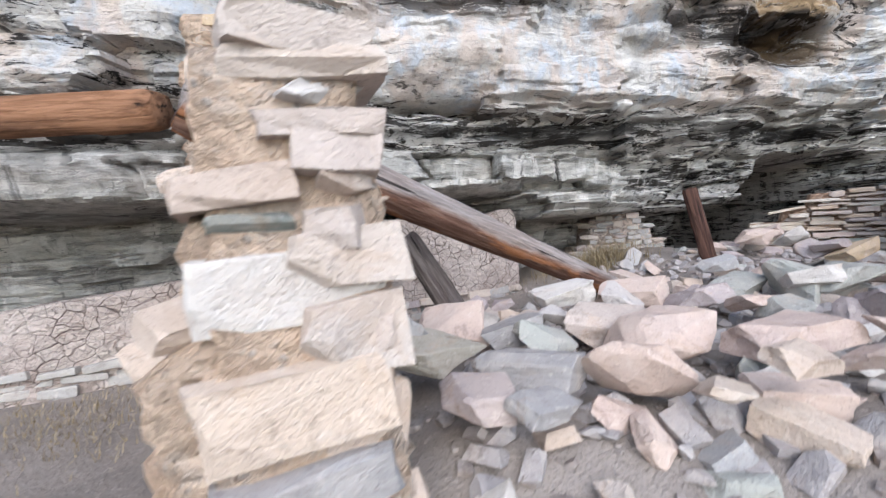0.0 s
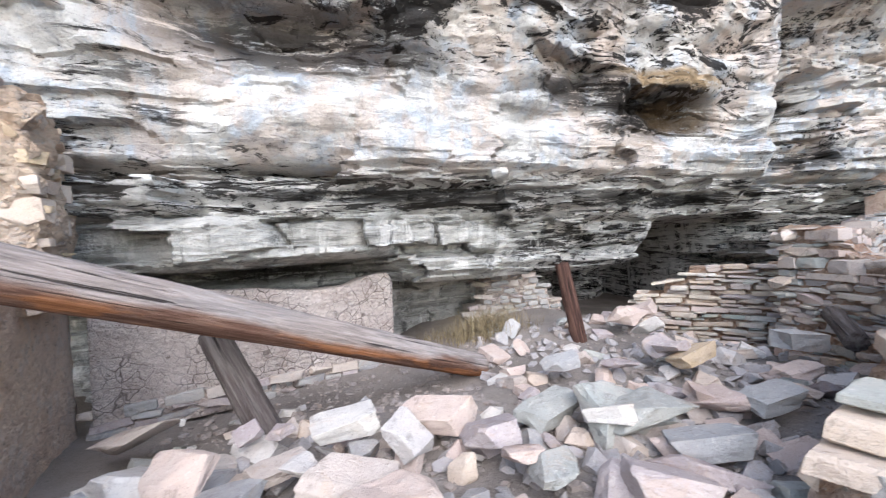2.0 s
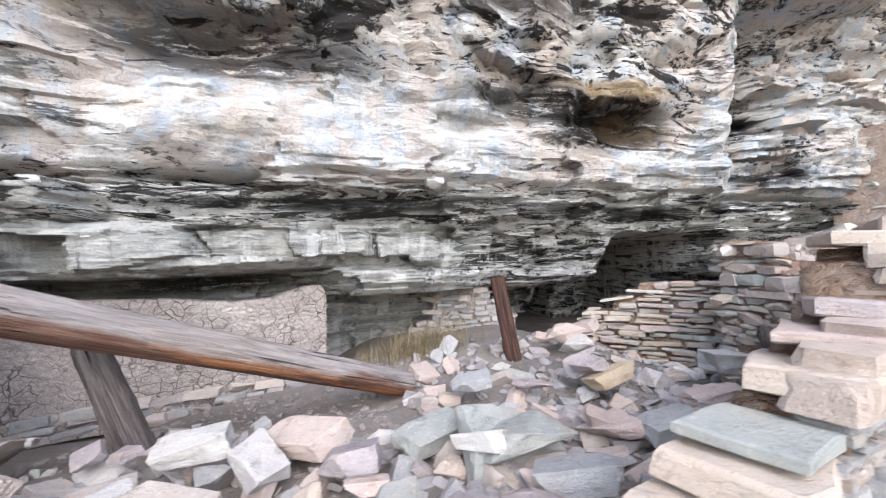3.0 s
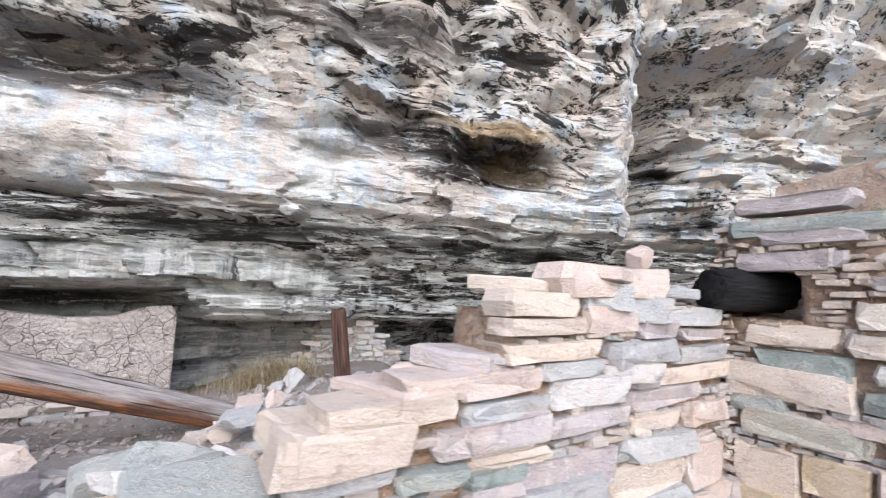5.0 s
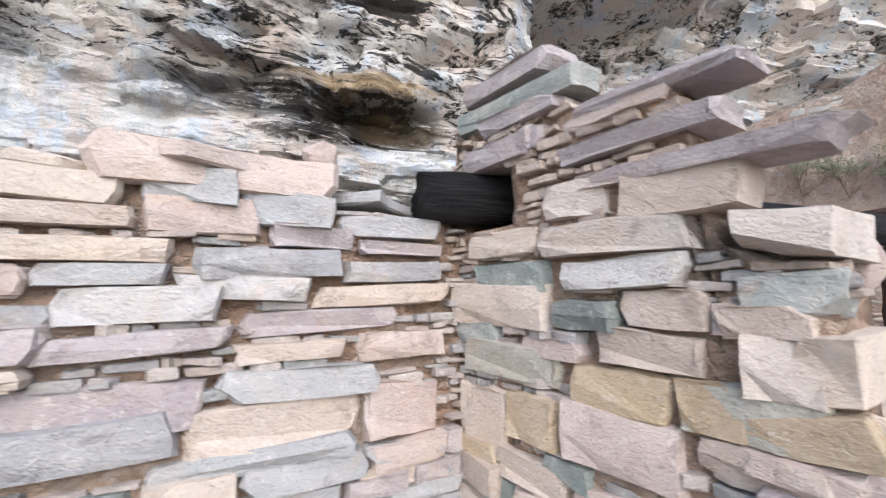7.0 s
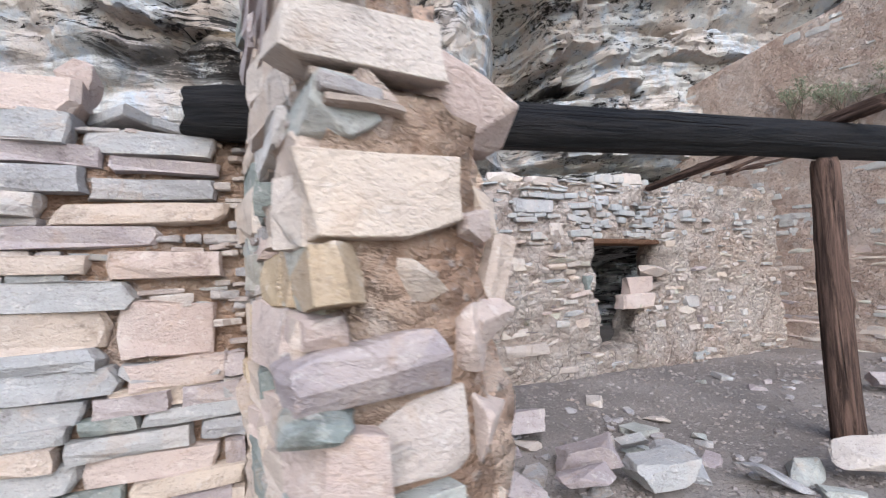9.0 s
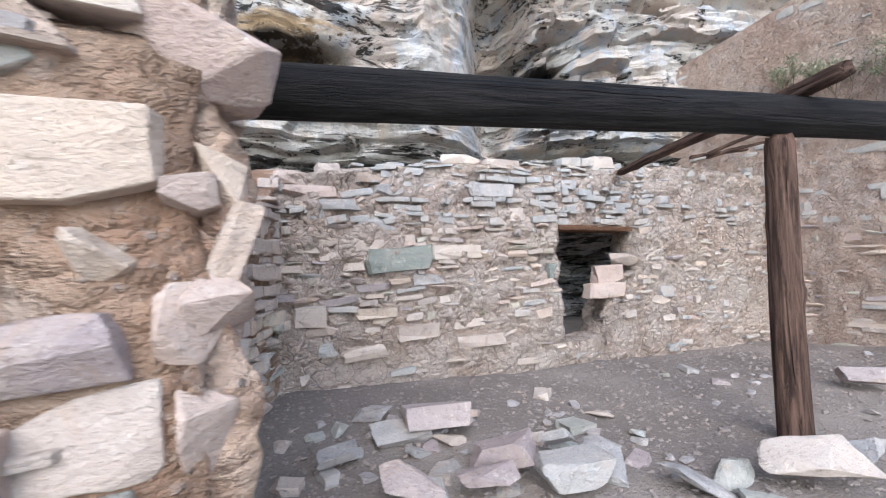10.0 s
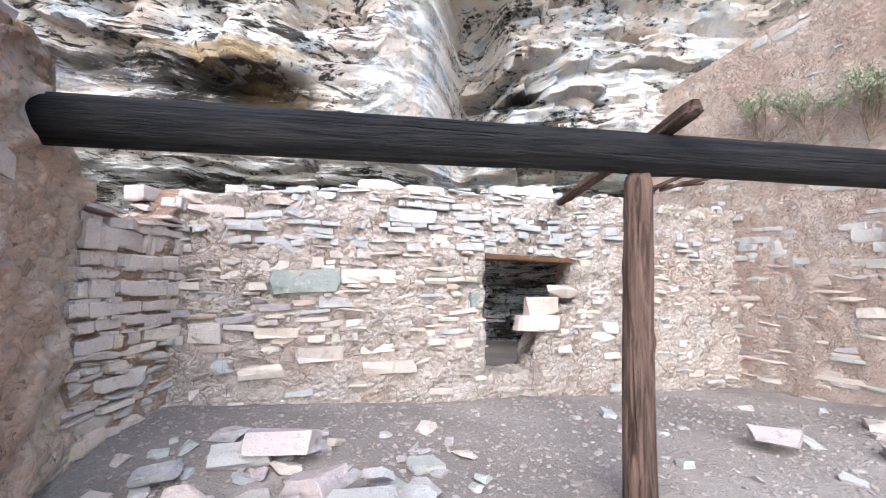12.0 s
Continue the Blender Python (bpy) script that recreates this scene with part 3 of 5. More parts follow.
# ---- cliff ----
def cliff_y(x, z):
    xe = x + (0.30 * fbm(0 * x + 3.3, z * 0.9, 220) + 0.12 * fbm(0 * x + 7.1, z * 3.7, 221)) * smooth(5.6, 6.4, x) * smooth(9.4, 8.4, x)
    yb = np.interp(xe, (-9, -3, -0.9, 0, 1.4, 2.4, 3.8, 5.7, 6.6, 7.0, 7.35, 8.0, 9.2, 10.5, 13, 18), (1.4, 3.3, 4.15, 4.48, 4.8, 5.12, 5.5, 6.15, 6.55, 7.0, 7.85, 7.75, 7.6, 7.7, 8.3, 9.0))
    lip = 2.88 + 0.05 * np.sin(x * 0.9) + 0.04 * fbm(x * 1.5, 0 * x, 3)
    q = z - lip + 2.88
    left = np.interp(q, (-0.5, 1.2, 1.85, 1.9, 2.0, 2.36, 2.40, 2.55, 2.75, 2.86, 2.92, 3.3, 4.1, 4.6, 5.2, 6, 7.5, 9.5), (2.1, 2.0, 1.75, 0.75, 0.40, 0.34, 0.46, 0.30, 0.20, 0.17, 0.03, 0, 0.02, -0.12, -0.3, -0.6, -1.1, -1.6))
    right = np.interp(q, (-0.5, 1.0, 1.45, 1.5, 1.7, 2.3, 2.40, 2.55, 2.75, 2.86, 2.92, 3.3, 4.1, 4.6, 5.2, 6, 7.5, 9.5), (2.6, 2.4, 2.2, 1.2, 0.92, 0.85, 0.66, 0.46, 0.28, 0.20, 0.04, 0, 0.0, -0.1, -0.28, -0.55, -1.1, -1.6))
    k = smooth(0.4, 1.4, x)
    y = yb + left * (1 - k) + right * k
    y = y + 3.4 * smooth(5.2, 6.1, x + 0.5 * (2.2 - z)) * smooth(2.32, 2.2, z) * smooth(7.9, 7.5, x) + 1.7 * smooth(3.9, 4.3, x) * smooth(1.55, 1.42, z) * smooth(6.0, 5.6, x)   # dark cavity
    def undercut(x0, x1, z0, z1, depth, slope):
        """A hollow that deepens upwards and ends under a sharp, uneven lip."""
        rim = z1 + slope * (x - (x0 + x1) / 2) + 0.16 * fbm(x * 1.7, 0 * x, 93) + 0.06 * fbm(x * 6, 0 * x, 94)
        side = smooth(x0, x0 + 0.35 * (x1 - x0), x + 0.2 * fbm(z * 4, 0 * z, 96)) * smooth(x1, x1 - 0.35 * (x1 - x0), x)
        return depth * side * smooth(z0, rim - 0.04, z) * (z < rim)
    y = y + undercut(3.95, 5.75, 3.18, 4.0, 0.5, -0.1) + undercut(7.95, 8.95, 4.05, 4.46, 0.45, -0.25) + undercut(-1.3, 1.5, 3.75, 4.45, 0.35, 0.05) + undercut(2.6, 4.1, 3.5, 4.25, 0.3, -0.12)
    # beds: broken layers at three sizes, worn smooth on the washed face
    zz = z + 0.10 * fbm(x * 0.5, z * 0.5, 21) + 0.13 * np.maximum(0, x - 2.2) * smooth(3.0, 3.6, z) * smooth(7.2, 6.4, x)
    face = smooth(1.2, 0.5, ((x - 1.5) / 2.7) ** 2 + ((z - 3.42) / 0.62) ** 2 + 0.5 * fbm(x * 1.5, z * 2, 95))
    amp = (1 - 0.55 * face) * (1 - 0.35 * smooth(3.0, 3.3, z)) * (1 - 0.3 * smooth(6.4, 6.7, x) * smooth(7.9, 7.5, x)) * (1 + 1.3 * smooth(7.4, 7.9, x))
    blocky = smooth(1.88, 1.95, z) * smooth(2.42, 2.36, z) * smooth(2.6, 2.0, x)
    row = np.floor((z - 1.70 + 0.16 * fbm(x * 1.1, 0 * x, 98)) / 0.31)
    bx = (x + 0.3 * z + 0.37 * row + 0.22 * fbm(x * 1.8, z * 3, 99)) / 0.85
    fx = bx - np.floor(bx)
    rel = blocky * (0.5 * (hashed(np.floor(bx), row, 17) - 0.5) + 0.10 * (hashed(np.floor(bx), row, 19) - 0.5) * (fx - 0.5) + 0.11 * smooth(0.09, 0.02, np.minimum(fx, 1 - fx)))
    for h, w, a, s in ((0.46, 1.7, 0.34, 1), (0.19, 1.1, 0.16, 2), (0.07, 0.6, 0.034, 3)):
        wob = zz + 0.25 * h * fbm(x * 2.2, z * 3, 31 + s)
        L = np.floor(wob / h)
        B = np.floor((x + hashed(L, 0 * L, s) * w + 0.2 * w * fbm(x * 3, z * 6, 41 + s)) / w)
        rel = rel + a * (1 - 0.8 * blocky) * (1 + 0.7 * smooth(2.95, 2.8, z)) * (hashed(L, B, s + 5) - 0.5 + 0.9 * (hashed(L, B, s + 25) - 0.65) * (wob / h - L - 0.5))
    y = y + 0.95 * smooth(7.0, 7.4, xe) * smooth(8.3, 7.6, xe) * smooth(2.9, 3.6, z) * smooth(6.2, 5.4, z)
    rag = 0.12 * fbm(x * 1.6, 0 * x, 210) + 0.05 * fbm(x * 5, 0 * x, 211)
    y = y + 0.6 * smooth(7.15, 7.5, x) * smooth(9.4, 8.5, x) * smooth(4.84, 4.76, z + rag - 0.12 * (x - 8.2)) * smooth(3.9, 4.6, z) - 0.85 * smooth(7.1, 7.5, x) * smooth(10.4, 9.5, x) * smooth(5.92, 6.02, z + rag)
    bulge = 0.55 * (0.38 - np.abs(lattice(x * 0.95 + 0.3 * z, z * 1.5 - 0.25 * x, 201))) + 0.26 * (0.38 - np.abs(lattice(x * 2.3 + 0.4 * z, z * 3.3 - 0.4 * x, 203)))
    y = y + bulge * (1 - 0.6 * smooth(5.8, 6.6, x)) * 0.6 * (0.3 + 0.78 * smooth(3.35, 3.85, z)) * smooth(2.0, 2.6, z)
    fin = smooth(6.0, 6.8, x) * smooth(7.55, 7.2, x) * 0.30 * smooth(2.4, 3.0, z)
    return y + amp * rel - fin * (1 + 0.4 * fbm(x * 4, z * 1.2, 77)) + 0.16 * fbm(x * 0.9, z * 0.9, 51) + 0.15 * fbm(x * 1.9, z * 2.6, 57) * face + 0.05 * fbm(x * 6, z * 9, 61) * (0.25 + 0.75 * amp)


cx = np.concatenate([np.arange(-9, -3.4, 0.12), np.arange(-3.4, 11.6, 0.032), np.arange(11.6, 18, 0.15)])
cz = np.concatenate([np.arange(-0.4, 0.8, 0.06), np.arange(0.8, 5.0, 0.021), np.arange(5.0, 6.6, 0.04), np.arange(6.6, 9.6, 0.12)])
CX, CZ = np.meshgrid(cx, cz)
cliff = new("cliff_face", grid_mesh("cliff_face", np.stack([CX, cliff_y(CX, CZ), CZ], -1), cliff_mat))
cliff.data.set_sharp_from_angle(angle=radians(32))
tagged(cliff, "overhanging banded cliff, white-washed and black-streaked rock", "cliff", kind="structure")


# ---- masonry ----
SLABS = {}


def slabs(material):
    if material.name not in SLABS:
        SLABS[material.name] = [slab_mesh("stone", 100 + k, material) for k in range(14)]
    return SLABS[material.name]


BLOCKS = []
for _k in range(16):
    _v, _f = slab_data(random.Random(500 + _k), 0.88)
    _me = bpy.data.meshes.new("stone")
    _me.from_pydata([(x, -z * 1.0, y) for x, y, z in _v], [], _f)
    _me.materials.append(stone_mat)
    BLOCKS.append(_me)
BONDS = {}


def bond(wall_name, colour, s, z, w, h, k):
    """Note a larger stone to be set into a wall's front face: its middle, width and height."""
    BONDS.setdefault(wall_name, []).append((colour, s, z, w, h, k))


ROUGH = []
CLAY = {}


def rough_stones():
    """Broken blocks for ragged wall ends."""
    if not ROUGH:
        ROUGH.extend(chunk_mesh("stone", 800 + k, stone_mat, 1.0, 1) for k in range(14))
    return ROUGH


def course_bonds(wall_name, s0, s1, z0, z1, seed, colours, hs=(0.06, 0.12), ls=(0.16, 0.46)):
    """Courses of larger stones over a stretch of a face."""
    r = random.Random(seed)
    z = z0
    while z < z1 - 0.03:
        h, s = r.uniform(*hs), s0 - r.uniform(0, 0.2)
        while s < s1:
            w = r.uniform(*ls)
            if s + w > s0 + 0.05:
                bond(wall_name, r.choice(colours), s + w / 2, z + h / 2 + r.uniform(-0.008, 0.008), w - 0.02, h * r.uniform(0.75, 0.95), r.randrange(99))
            s += w
        z += h


def coloured(ob, colour):
    ob.material_slots[0].link = "OBJECT"
    ob.material_slots[0].material = TINTED[colour]
    return ob


def core_mesh(length, thick, base, top, material, seed, batter=0.0, bump=0.022, inset=0.0):
    """The clay heart of a wall: front, back, ends and an uneven top."""
    ns, nz, nd = max(6, int(length / 0.035)), 44, 8
    S = np.linspace(0, length, ns)
    T = np.array([top(s) for s in S])
    ring = [(0.0, k / (nz - 1)) for k in range(nz)] + [(d / nd, 1.0) for d in range(1, nd)] + [(1.0, 1 - k / (nz - 1)) for k in range(nz)]
    pts = np.zeros((len(ring), ns, 3))
    for r, (d, h) in enumerate(ring):
        z = base + (T - base) * h
        y = thick * d + batter * (1 - h) * (-1 if d < 0.5 else 1)
        wob = bump * fbm(S * 7 + seed, z * 9 + d * 17, seed, 5)
        y = y + inset * (1 - 2 * d)
        pts[r, :, 0], pts[r, :, 1], pts[r, :, 2] = S, y + wob, z + 0.5 * wob * (h >= 1)
    me = bpy.data.meshes.new("core")
    i = np.arange(len(ring) * ns).reshape(len(ring), ns)
    q = np.stack([i[:-1, :-1], i[:-1, 1:], i[1:, 1:], i[1:, :-1]], -1).reshape(-1, 4).tolist()
    n = len(ring)
    for col in (0, ns - 1):
        for k in range(n // 2):
            a, b = k, n - 1 - k
            if b - a > 1:
                f = [int(i[a, col]), int(i[a + 1, col]), int(i[b - 1, col]), int(i[b, col])]
                q.append(f if col == 0 else f[::-1])
    me.from_pydata(pts.reshape(-1, 3).tolist(), [], q)
    me.materials.append(material)
    me.polygons.foreach_set("use_smooth", [True] * len(me.polygons))
    bm = bmesh.new()
    bm.from_mesh(me)
    bmesh.ops.recalc_face_normals(bm, faces=bm.faces[:])
    bm.to_mesh(me)
    bm.free()
    return me


def lay(rng, length, base, top, hs, ls, gap, keep, hole, slivers):
    """Courses of a face: rows of (s, z, long, high)."""
    out, z = [], base
    peak = max(top(length * k / 30) for k in range(31))
    while z < peak:
        h = rng.uniform(*hs)
        s = -rng.uniform(0, 0.15)
        while s < length:
            w = rng.uniform(*ls)
            c = s + w / 2
            if s + w > length + 0.06:
                w = length + rng.uniform(-0.01, 0.05) - s
                c = s + w / 2
            if w > 0.06 and z + h * 0.6 < top(min(max(c, 0), length)) and not (hole and hole(c, z + h / 2, w)) and rng.random() < keep(c, z):
                hh = h * rng.uniform(0.72, 1.04)
                out.append((c, z + hh / 2 + rng.uniform(0, h - hh if hh < h else 0.0), w - gap, hh - gap * rng.uniform(0.4, 1.0)))
            s += w
        z += h
        if rng.random() < slivers and z < peak:
            t = rng.uniform(0.012, 0.026)
            s = rng.uniform(0, 0.1)
            while s < length - 0.1:
                w = rng.uniform(0.06, 0.2)
                if z + t < top(s) and not (hole and hole(s, z, w)) and rng.random() < 0.6 * keep(s, z):
                    out.append((s + w / 2, z + t / 2, w * 0.9, t * 0.9))
                s += w * rng.uniform(1.0, 1.7)
            z += t
    return out


def wall(name, label, p0, angle, length, thick, base, top, mud, rock, seed, faces="fb", hs=(0.05, 0.10), ls=(0.18, 0.5), proud=0.025, gap=0.012,
         keep=lambda s, z: 1.0, hole=None, cores=None, slivers=0.5, batter=0.0, depth=0.17, limit=300, tilt=1.5, wave=0.03, heart=None, inset=0.02, lump=0.022, end_hs=None, end_ls=None, end_rock=None, chunky=False, back_keep=1.0, mixed=0.0, palette=None, end_mud=None, clay_out=0.0):
    """A rubble-masonry wall of separate stones in clay. Its own axes: x along it, y through it (front at 0), z up."""
    rng = random.Random(seed)
    ob = new(name)
    ob.matrix_world = pose(p0[0], p0[1], 0, 0, 0, angle)
    tagged(ob, label, "stone wall", kind="structure")
    for s0, s1, b, t in cores or ((0.0, length, base, top),):
        core = part("clay_core", core_mesh(s1 - s0, thick, b, (lambda s, s0=s0, t=t: t(s + s0) - 0.02), heart or mud, seed, batter, lump, inset), None, ob)
        core.location.x = s0
    big = BONDS.get(name, ())
    for colour, s, z, w, h, k in big:
        d = rng.uniform(0.16, 0.24)
        if s + w / 2 > length - 0.03 and z < 1.9:
            w = max(0.08, length - 0.03 - (s - w / 2))
            s = length - 0.03 - w / 2
        st = new("stone", rough_stones()[k % 14] if mixed and k % 3 and w < 0.45 else BLOCKS[(k * 7 + len(colour)) % 16])
        st.parent = ob
        st.matrix_basis = pose(s, d / 2 - rng.uniform(0.004, 0.026), z, rng.gauss(0, 1.2), rng.gauss(0, 1.1), rng.gauss(0, 1.5)) @ Matrix.Diagonal((w * 1.12, d, h * 1.30, 1))
        coloured(st, colour)

    ends = BONDS.get(name + " end", ())
    for colour, s, z, w, h, k in ends:
        d = rng.uniform(0.16, 0.22)
        st = new("stone", BLOCKS[(k * 5) % 16] if w > 0.24 and not clay_out else rough_stones()[k % 14])
        st.parent = ob
        st.matrix_basis = pose(length + rng.uniform(0.0, 0.05) - d / 2, s, z, rng.gauss(0, 4), rng.gauss(0, 3), 90 + rng.gauss(0, 4)) @ Matrix.Diagonal((w * 1.06, d * 1.2, h * 1.16, 1))
        coloured(st, colour)

    if ends:
        zl = base + 0.05
        while zl < top(length - 0.05) - 0.05:
            for yl in (0.12, thick / 2, thick - 0.10):
                cl = new("clay_lump", CLAY.setdefault((end_mud or mud).name, [chunk_mesh("clay_lump", 860 + k, end_mud or mud, 1.0, 2) for k in range(5)])[rng.randrange(5)])
                cl.parent = ob
                cl.matrix_basis = pose(length - 0.145 + clay_out + rng.uniform(-0.02, 0.025), yl + rng.uniform(-0.04, 0.04), zl, rng.uniform(0, 360), rng.gauss(0, 20), rng.uniform(0, 360)) @ Matrix.Diagonal((rng.uniform(0.15, 0.22), rng.uniform(0.15, 0.22), rng.uniform(0.13, 0.2), 1))
            zl += rng.uniform(0.11, 0.16)

    def taken_end(c, z, w):
        return any(abs(c - s) < (w + bw) / 2 - 0.03 and abs(z - bz) < bh / 2 + 0.02 for _, s, bz, bw, bh, _ in ends)

    def taken(c, z, w):
        if hole and hole(c, z, w):
            return True
        return any(abs(c - s) < (w + bw) / 2 - 0.03 and abs(z - bz) < bh / 2 + 0.004 for _, s, bz, bw, bh, _ in big)

    spots = []
    for f in faces:
        span = length if f in "fb" else thick
        lid = top if f in "fb" else ((lambda s: top(0.05)) if f == "s" else (lambda s: top(length - 0.05)))
        for c, z, w, h in lay(rng, span, base, lid, (end_hs or hs) if f in "se" else hs, (end_ls or ls) if f in "se" else ls, gap, keep if f == "f" else (lambda s, z: keep(s, z) * back_keep) if f == "b" else (lambda s, z: 0.45 if ends else 0.85), taken if f == "f" else hole if f == "b" else taken_end, slivers):
            d = depth * rng.uniform(0.8, 1.2)
            z = z + wave * float(fbm(np.array(c * 1.6 + seed), np.array(z * 2.0), seed + 2, 3)) * 2 * (f == 'f')
            out = proud * rng.uniform(-0.2, 1.6) * (0.5 if f in 'se' else 1.0)
            lean = batter * max(0.0, 1 - (z - base) / max(0.1, lid(min(max(c, 0.0), span)) - base))
            if f == "f":
                m = Matrix.Translation((c, d / 2 - out - lean, z))
            elif f == "b":
                m = Matrix.Translation((c, thick - d / 2 + out + lean, z)) @ pose(0, 0, 0, 0, 0, 180)
            elif f == "s":
                m = Matrix.Translation((d / 2 - out, c, z)) @ pose(0, 0, 0, 0, 0, 90)
            else:
                m = Matrix.Translation((length - d / 2 + out, c, z)) @ pose(0, 0, 0, 0, 0, 90)
            odd = chunky or f in 'se' or rng.random() < mixed
            m = m @ pose(0, 0, 0, rng.gauss(0, 2), rng.gauss(0, tilt * (4 if chunky or f in 'se' else 1)), rng.gauss(0, 2.5)) @ Matrix.Diagonal((w * (1.2 if odd else 1.06), d, h * (1.3 if odd else 1.08), 1))
            spots.append((m, rng.randrange(14), (end_rock or rock) if f in 'se' else rock, odd))
    for m, k, r, rough in spots[:limit]:
        st = new("stone", rough_stones()[k] if rough else slabs(r)[k])
        if rough:
            coloured(st, rng.choice(palette or ("buff", "cream", "buff", "pink", "buff", "mauve", "olive", "ochre")))
        st.parent, st.matrix_basis = ob, m
    if spots[limit:]:
        lib = [slab_data(random.Random(100 + k)) for k in range(14)]
        rest = part("stones", joined("stones", [(*lib[k], m) for m, k, _, _ in spots[limit:]], rock), None, ob)
        rest["kind"] = "stuff"
    return ob


def laid_stone(parent, name, x, y, z, size, turn=(0, 0, 0), rock=None, k=0, label=""):
    """One larger stone of a wall, in the wall's axes."""
    st = new(name, slabs(rock or stone_mat)[k % 14])
    st.parent = parent
    st.matrix_basis = pose(x, y, z, *turn) @ Matrix.Diagonal((*size, 1))
    if label:
        st["label"] = label
    return st

# ---- the walls ----
bond("front_wall", "cream", 1.44, 1.929, 0.39, 0.093, 1)
bond("front_wall", "cream", 1.46, 1.842, 0.44, 0.057, 2)
bond("front_wall", "buff", 1.51, 1.742, 0.52, 0.068, 3)
bond("front_wall", "pink", 1.24, 1.637, 0.37, 0.079, 4)
bond("front_wall", "pink", 1.86, 1.867, 0.35, 0.119, 5)
bond("front_wall", "grey", 1.83, 1.969, 0.29, 0.109, 6)
bond("front_wall", "grey", 2.15, 1.913, 0.33, 0.121, 7)
bond("front_wall", "mauve", 2.24, 1.818, 0.32, 0.078, 8)
bond("front_wall", "white", 1.71, 1.568, 0.43, 0.099, 9)
bond("front_wall", "mauve", 1.71, 1.450, 0.48, 0.067, 10)
bond("front_wall", "grey", 2.10, 1.716, 0.50, 0.095, 11)
bond("front_wall", "white", 2.00, 1.621, 0.43, 0.077, 12)
bond("front_wall", "mauve", 2.28, 1.497, 0.59, 0.076, 13)
bond("front_wall", "grey", 2.22, 1.275, 0.56, 0.104, 14)
bond("front_wall", "pink", 2.62, 1.122, 0.33, 0.202, 15)
bond("front_wall", "mauve", 1.63, 1.247, 0.52, 0.150, 16)
bond("front_wall", "mauve", 1.27, 1.453, 0.42, 0.088, 17)
bond("front_wall", "grey", 1.27, 1.542, 0.39, 0.059, 18)
bond("front_wall", "cream", 1.27, 1.377, 0.35, 0.065, 19)
bond("front_wall", "buff", 2.12, 1.145, 0.58, 0.148, 20)
bond("front_wall", "grey", 1.57, 1.159, 0.48, 0.133, 21)
bond("front_wall", "mauve", 1.20, 1.255, 0.23, 0.076, 22)
bond("front_wall", "grey", 2.57, 1.880, 0.45, 0.087, 23)
bond("front_wall", "mauve", 2.62, 1.788, 0.38, 0.050, 24)
bond("front_wall", "grey", 2.58, 1.689, 0.45, 0.073, 25)
bond("front_wall", "cream", 2.54, 1.591, 0.57, 0.076, 26)
bond("front_wall", "pink", 2.62, 1.384, 0.39, 0.096, 27)
bond("front_wall", "cream", 2.16, 1.394, 0.39, 0.062, 28)
bond("front_wall", "grey", 2.06, 1.030, 0.66, 0.080, 29)
bond("front_wall", "grey", 2.63, 0.961, 0.35, 0.069, 30)
bond("front_wall", "buff", 2.61, 0.860, 0.38, 0.072, 31)
bond("front_wall", "grey", 1.60, 1.662, 0.32, 0.058, 32)
bond("front_wall", "green", 1.22, 1.321, 0.28, 0.049, 33)
bond("front_wall", "buff", 0.67, 1.484, 0.42, 0.124, 1)
bond("front_wall", "cream", 0.81, 1.580, 0.48, 0.073, 2)
bond("front_wall", "pink", 1.13, 1.640, 0.59, 0.077, 3)
bond("front_wall", "grey", 1.27, 1.542, 0.42, 0.061, 4)
bond("front_wall", "mauve", 1.22, 1.461, 0.52, 0.084, 5)
bond("front_wall", "cream", 1.26, 1.371, 0.38, 0.047, 6)
bond("front_wall", "grey", 0.66, 1.396, 0.33, 0.047, 7)
bond("front_wall", "pink", 1.93, 2.036, 0.79, 0.136, 8)
bond("front_wall", "green", 0.95, 1.359, 0.24, 0.050, 9)
bond("side_wall", "buff", 0.81, 1.797, 0.39, 0.097, 1)
bond("side_wall", "pale", 1.29, 1.777, 0.54, 0.102, 2)
bond("side_wall", "green", 0.86, 1.654, 0.40, 0.116, 3)
bond("side_wall", "cream", 0.79, 1.552, 0.54, 0.154, 4)
bond("side_wall", "white", 1.33, 1.655, 0.41, 0.087, 5)
bond("side_wall", "green", 1.20, 1.520, 0.25, 0.091, 6)
bond("side_wall", "cream", 1.47, 1.549, 0.25, 0.103, 7)
bond("side_wall", "cream", 1.42, 1.427, 0.31, 0.101, 8)
bond("side_wall", "ochre", 0.96, 1.125, 0.25, 0.152, 9)
bond("side_wall", "ochre", 1.31, 1.291, 0.33, 0.128, 10)
bond("side_wall", "pink", 1.31, 1.136, 0.39, 0.169, 11)
bond("side_wall", "buff", 0.68, 1.055, 0.29, 0.264, 12)
bond("side_wall", "olive", 0.83, 1.325, 0.52, 0.125, 13)
bond("side_wall", "pink", 1.06, 1.395, 0.27, 0.066, 14)
bond("side_wall", "green", 1.11, 0.993, 0.21, 0.066, 15)
bond("side_wall", "buff", 0.66, 0.849, 0.29, 0.107, 16)
bond("side_wall", "mauve", 0.80, 2.192, 0.43, 0.095, 17)
bond("side_wall", "pale", 1.19, 1.919, 0.25, 0.118, 18)
bond("side_wall", "ochre", 1.58, 1.291, 0.17, 0.127, 19)
bond("side_wall", "pink", 1.64, 1.526, 0.09, 0.074, 20)
bond("side_wall", "sage", 0.65, 1.424, 0.27, 0.096, 21)
bond("side_wall", "mauve", 0.84, 2.192, 0.44, 0.072, 1)
bond("side_wall", "cream", 1.53, 1.904, 0.35, 0.148, 2)
